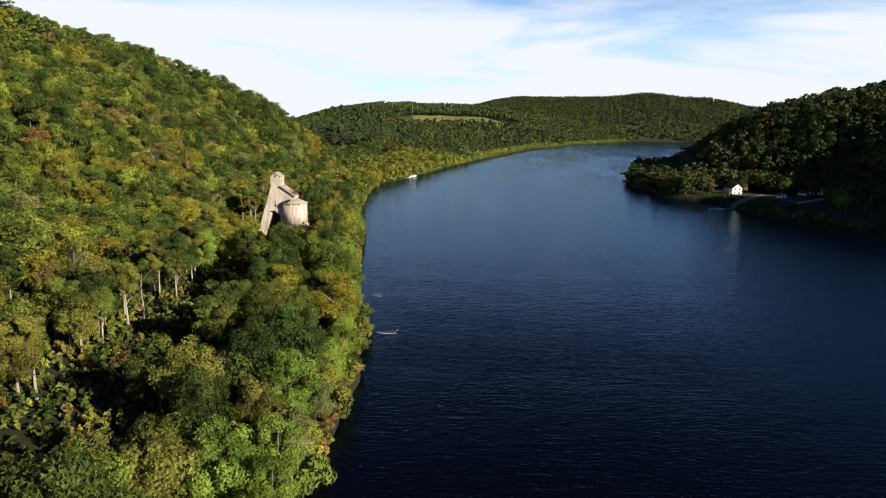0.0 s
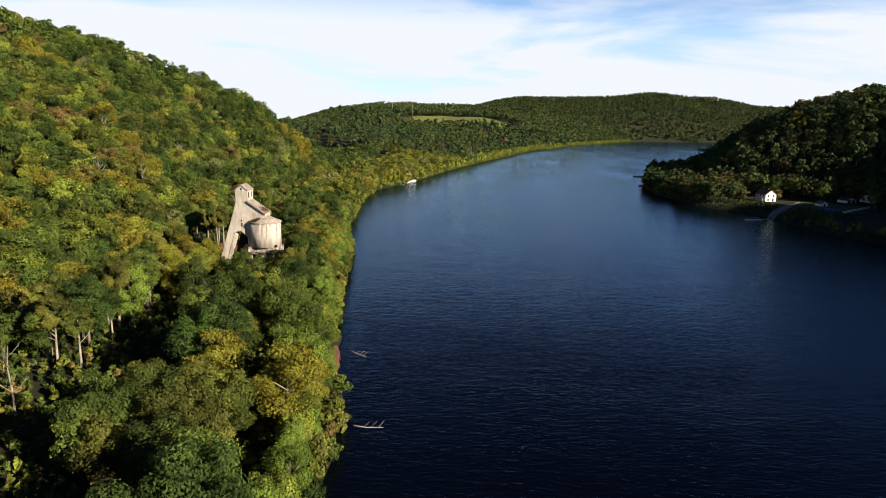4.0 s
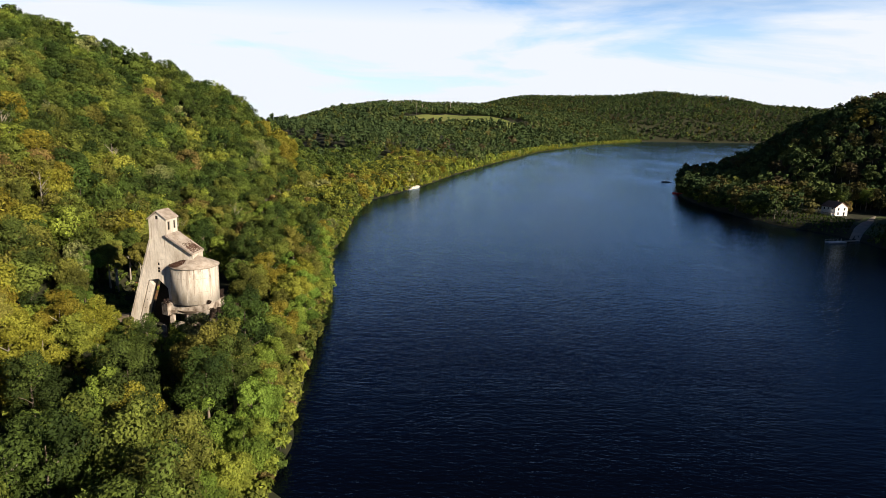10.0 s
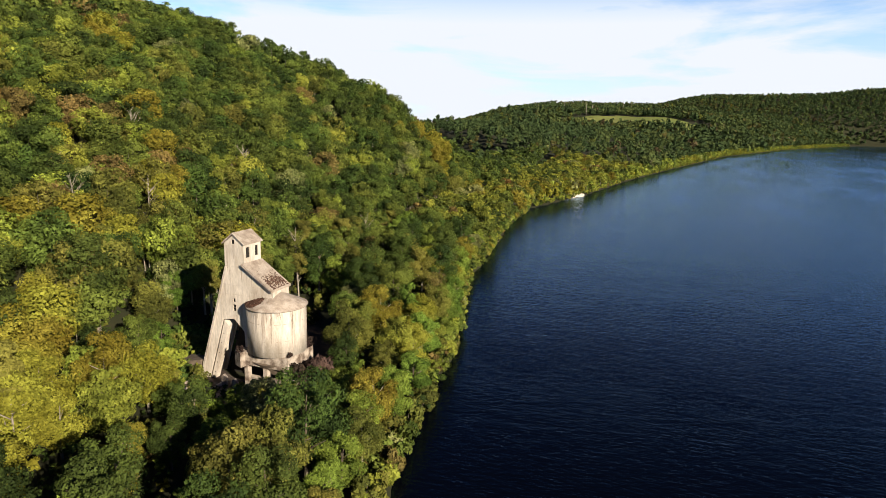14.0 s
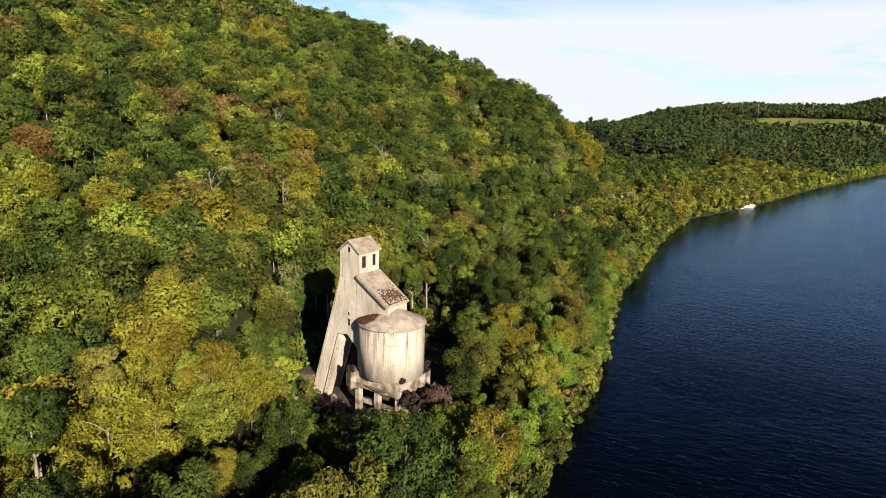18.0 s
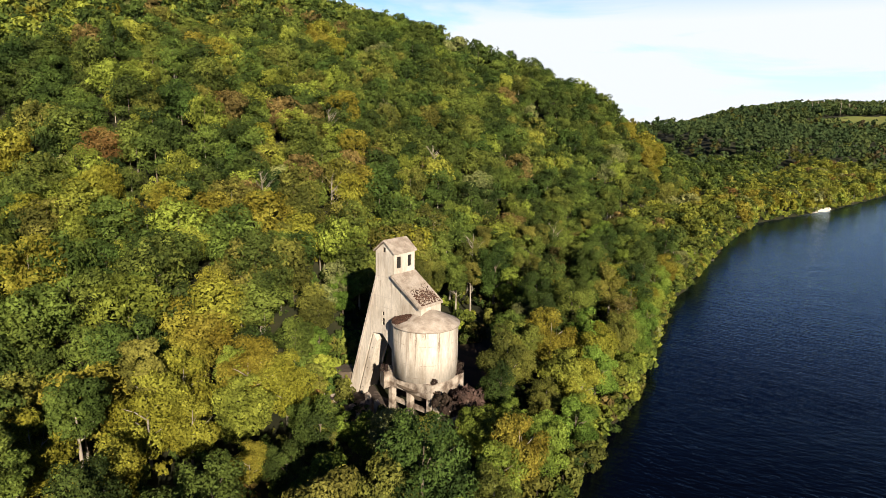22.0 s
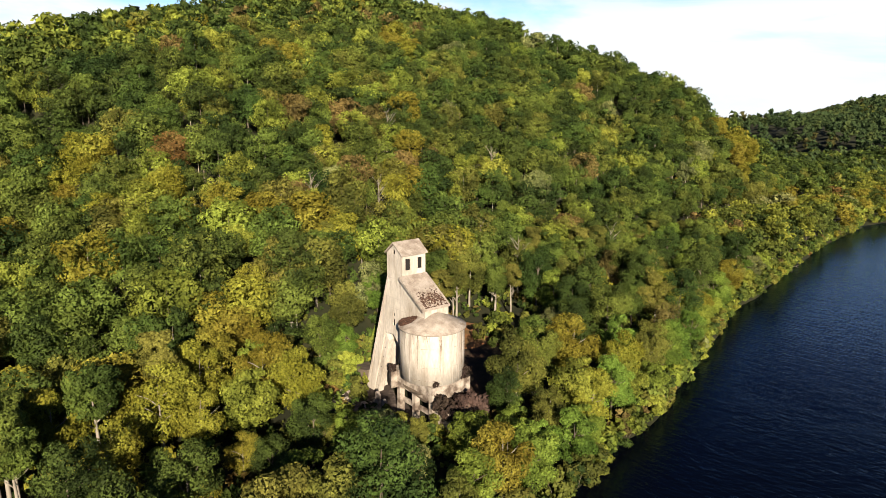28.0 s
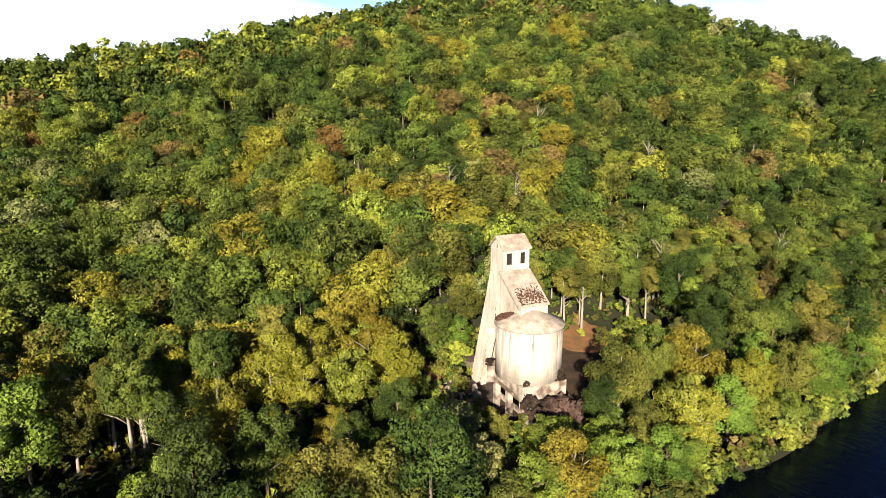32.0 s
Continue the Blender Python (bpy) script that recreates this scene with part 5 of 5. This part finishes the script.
patch("stone_beach", 2, 518, 9, 2.5, SAND, "pale shingle landing by the boathouse", "beach", 0.7, turn=1.3, seed=9)
patch("hay_field", -60, 1835, 204, 120, GRASS, "pale green hay field on the plateau", "field", 1.5, turn=0.06, seed=10)


def hull(name, label, x, y, turn, length, beam, h, mat, deck, cabin=None, z=-0.15):
    t = thing(name, label, "boat", (x, y, z), turn=turn)
    bm = bmesh.new()
    rows = []
    for i in range(9):
        f = i / 8
        w = beam / 2 * (1 if f < 0.55 else math.sqrt(max(0.0, 1 - ((f - 0.55) / 0.45) ** 2)) + 0.02)
        yy = (f - 0.5) * length
        rise = 0.25 * h * max(0, f - 0.5)
        rows.append([bm.verts.new(p) for p in ((-w, yy, h + rise), (-w * 0.75, yy, 0), (w * 0.75, yy, 0), (w, yy, h + rise))])
    for a, b in zip(rows, rows[1:]):
        for k in range(4):
            bm.faces.new((a[k], b[k], b[(k + 1) % 4], a[(k + 1) % 4]))
    bm.faces.new(rows[0][::-1])
    bm.faces.new(rows[-1])
    bmesh.ops.recalc_face_normals(bm, faces=bm.faces)
    part("hull", bm, mat, t)
    part("seat", box((-beam * 0.36, -length * 0.25, h * 1.02), (beam * 0.36, -length * 0.1, h * 1.02 + 0.3), 0.04), deck, t)
    part("seat", box((-beam * 0.36, length * 0.02, h * 1.02), (beam * 0.36, length * 0.12, h * 1.02 + 0.3), 0.04), deck, t)
    if cabin:
        part("canopy", box((-beam * 0.42, -length * 0.3, h + 1.5), (beam * 0.42, length * 0.15, h + 1.62), 0.04), cabin, t)
        for sx in (-1, 1):
            for sy in (-0.28, 0.13):
                part("canopy_pole", box((sx * beam * 0.38 - 0.03, sy * length - 0.03, h), (sx * beam * 0.38 + 0.03, sy * length + 0.03, h + 1.5)), STEEL, t)
    return t


DARKHULL = material("dark_hull", (0.05, 0.06, 0.09), (0.04, 0.045, 0.06), rough=0.4)
hull("motor_boat", "red motor boat moored at the wooded point", 216, 393, 70, 8.5, 2.8, 1.2, RED, WHITE_WALL, RED)
hull("motor_boat", "red open boat moored beside another", 221, 388, 62, 6.5, 2.4, 0.9, RED, WOOD)
hull("pontoon_boat", "dark pontoon boat moored off the point", 235, 511, 80, 9, 3.0, 1.0, DARKHULL, WHITE_WALL, DARKHULL)
hull("covered_boat", "boat under a blue tarpaulin on the lawn", 289, 206, 60, 9, 3.2, 1.6, BLUE, BLUE, z=ground_z(289, 206) + 0.15)


def dock():
    t = thing("floating_dock", "pale floating dock with white rails off the lane", "dock", (232, 176, 0), turn=20)
    for k in range(9):
        part("deck_plank", box((-5 + k * 1.1, -1.6, 0.45), (-5 + k * 1.1 + 1.02, 1.6, 0.58)), WHITE_WALL, t)
    for k in range(2):
        part("float", box((-5, -1.4 + k * 2.0, -0.15), (4.9, -0.6 + k * 2.0, 0.45), 0.08), STEEL, t)
    for k in range(5):
        part("rail_post", box((-4.9 + k * 2.4, 1.45, 0.5), (-4.8 + k * 2.4, 1.55, 1.5)), STEEL, t)
    part("rail", box((-4.9, 1.46, 1.42), (4.8, 1.54, 1.5)), STEEL, t)
    part("gangway", box((4.9, -0.6, 0.5), (13.5, 0.6, 0.75)), WOOD, t)
    return t


def fence(name, label, x0, y0, x1, y1, h, n, mat):
    t = thing(name, label, "fence")
    dx, dy = (x1 - x0) / n, (y1 - y0) / n
    for k in range(n + 1):
        x, y = x0 + dx * k, y0 + dy * k
        z = ground_z(x, y)
        part("post", box((x - 0.09, y - 0.09, z - 0.3), (x + 0.09, y + 0.09, z + h + 0.1)), mat, t)
        if k < n:
            z1 = ground_z(x + dx, y + dy)
            for f in (0.08, 0.38, 0.68):
                bm = bmesh.new()
                v = [bm.verts.new(p) for p in ((x, y, z + h * f), (x + dx, y + dy, z1 + h * f), (x + dx, y + dy, z1 + h * (f + 0.28)), (x, y, z + h * (f + 0.28)))]
                n0 = Vector((-dy, dx, 0)).normalized() * 0.05
                w = [bm.verts.new(q.co + n0) for q in v]
                bm.faces.new(v)
                bm.faces.new(w[::-1])
                for i in range(4):
                    bm.faces.new((v[(i + 1) % 4], v[i], w[i], w[(i + 1) % 4]))
                part("board", bm, mat, t)
    return t


dock()
fence("board_fence", "white board fence along the riverside lawn", 291, 196, 325, 229, 1.5, 12, WHITE_WALL)
fence("board_fence", "pale board fence behind the riverside plots", 352, 258, 388, 286, 1.4, 12, WHITE_WALL)
# the trees from (312, 172) to (348, 203) are added to shade the lawn
for k, (x, y, i, f) in enumerate(((301, 159, 5, 1.55), (306, 163, 2, 1.3), (283, 268, 9, 0.8), (308, 258, 1, 1.0), (258, 280, 2, 1.0), (320, 214, 0, 0.8), (312, 172, 1, 1.2), (324, 181, 0, 1.2), (335, 192, 1, 1.25), (348, 203, 1, 1.2), (286, 283, 1, 1.1), (300, 280, 0, 1.1))):
    t = copy_thing(SPECIES[i][0], Matrix.Translation((x, y, ground_z(x, y) - 0.1)) @ Matrix.Rotation(k, 4, "Z"))
    t.scale = (f, f, f)
    tagged(t, "garden tree by the riverside houses, group partly added for shade", "tree", "trees by the houses")


def pole(x, y, h):
    z = ground_z(x, y)
    t = thing("utility_pole", "tall timber power pole with crossarm on the plateau", "pole", (x, y, z - 0.3), "power poles")
    bm = bmesh.new()
    tube(bm, [(0, 0, 0), (0, 0, h)], [0.5, 0.35], 6)
    part("mast", bm, WOOD, t)
    part("crossarm", box((-3.2, -0.25, h - 3), (3.2, 0.25, h - 2.5)), WOOD, t)
    return t


for x, y, h in ((-215, 1900, 38), (-205, 1960, 36), (-120, 2050, 44), (-95, 2070, 42), (-300, 2000, 36), (-288, 2010, 34)):
    pole(x, y, h)


# ---- small things by the tower and the shore ----
bm = bmesh.new()
tube(bm, [(0, 0, -0.5), (0.05, 0, 3.0), (0.0, 0.1, 5.2)], [0.42, 0.36, 0.30], 8)
post = part("concrete_post", bm, RUBBLE, None)
post.location = (-31, -4, ground_z(-31, -4))
tagged(post, "pale broken post standing among the trees", "post")


def fallen_tree(x, y, turn, length):
    t = thing("fallen_tree", "bare grey fallen tree lying into the water", "driftwood", (x, y, 0.25), "driftwood", turn=turn)
    bm = bmesh.new()
    tube(bm, [(-length * 0.4, 0, 0.6), (0, 0, 0.25), (length * 0.6, 0.2, 0.1)], [0.16, 0.12, 0.03], 6)
    part("trunk", bm, PALE_BARK, t)
    for k in range(6):
        f = 0.1 + 0.13 * k
        bm = bmesh.new()
        tube(bm, [(length * (f - 0.3), 0, 0.3), (length * (f - 0.1), (1 if k % 2 else -1) * 0.9, 0.7 + 0.1 * k)], [0.05, 0.012], 4)
        part("branch", bm, PALE_BARK, t)
    return t


fallen_tree(62.5, -104, 8, 5)
fallen_tree(53, -70, -30, 4.5)
fallen_tree(20, 52, 20, 4)
fallen_tree(-4, 172, 10, 5)

# ---- undergrowth ----
X9, Y9 = scatter(-60, 66, -255, 150, 2.3, 51)
m = (left_gap(X9, Y9) > 0.8) & (X9 > np.interp(Y9, FOOT_Y, FOOT_X) - 24) & ~((X9 > -11.5) & (X9 < 10.5) & (Y9 > -3) & (Y9 < 7)) & ~((X9 > -27) & (X9 < 8) & (Y9 > 6) & (Y9 < 54) & (X9 + 0.45 * Y9 < 14) & (X9 + 16 + 0.5 * (Y9 - 7) > 0))
X9, Y9 = X9[m], Y9[m]
r = np.random.default_rng(52)
wood("undergrowth", X9, Y9, r.uniform(0.9, 3.0, len(X9)), 4, mix_species(X9, Y9, (0.30, 0.34, 0.12, 0.12, 0.03, 0.03, 0.01, 0.05), 53), "low brambles and ferns under the trees", False, seed=54)
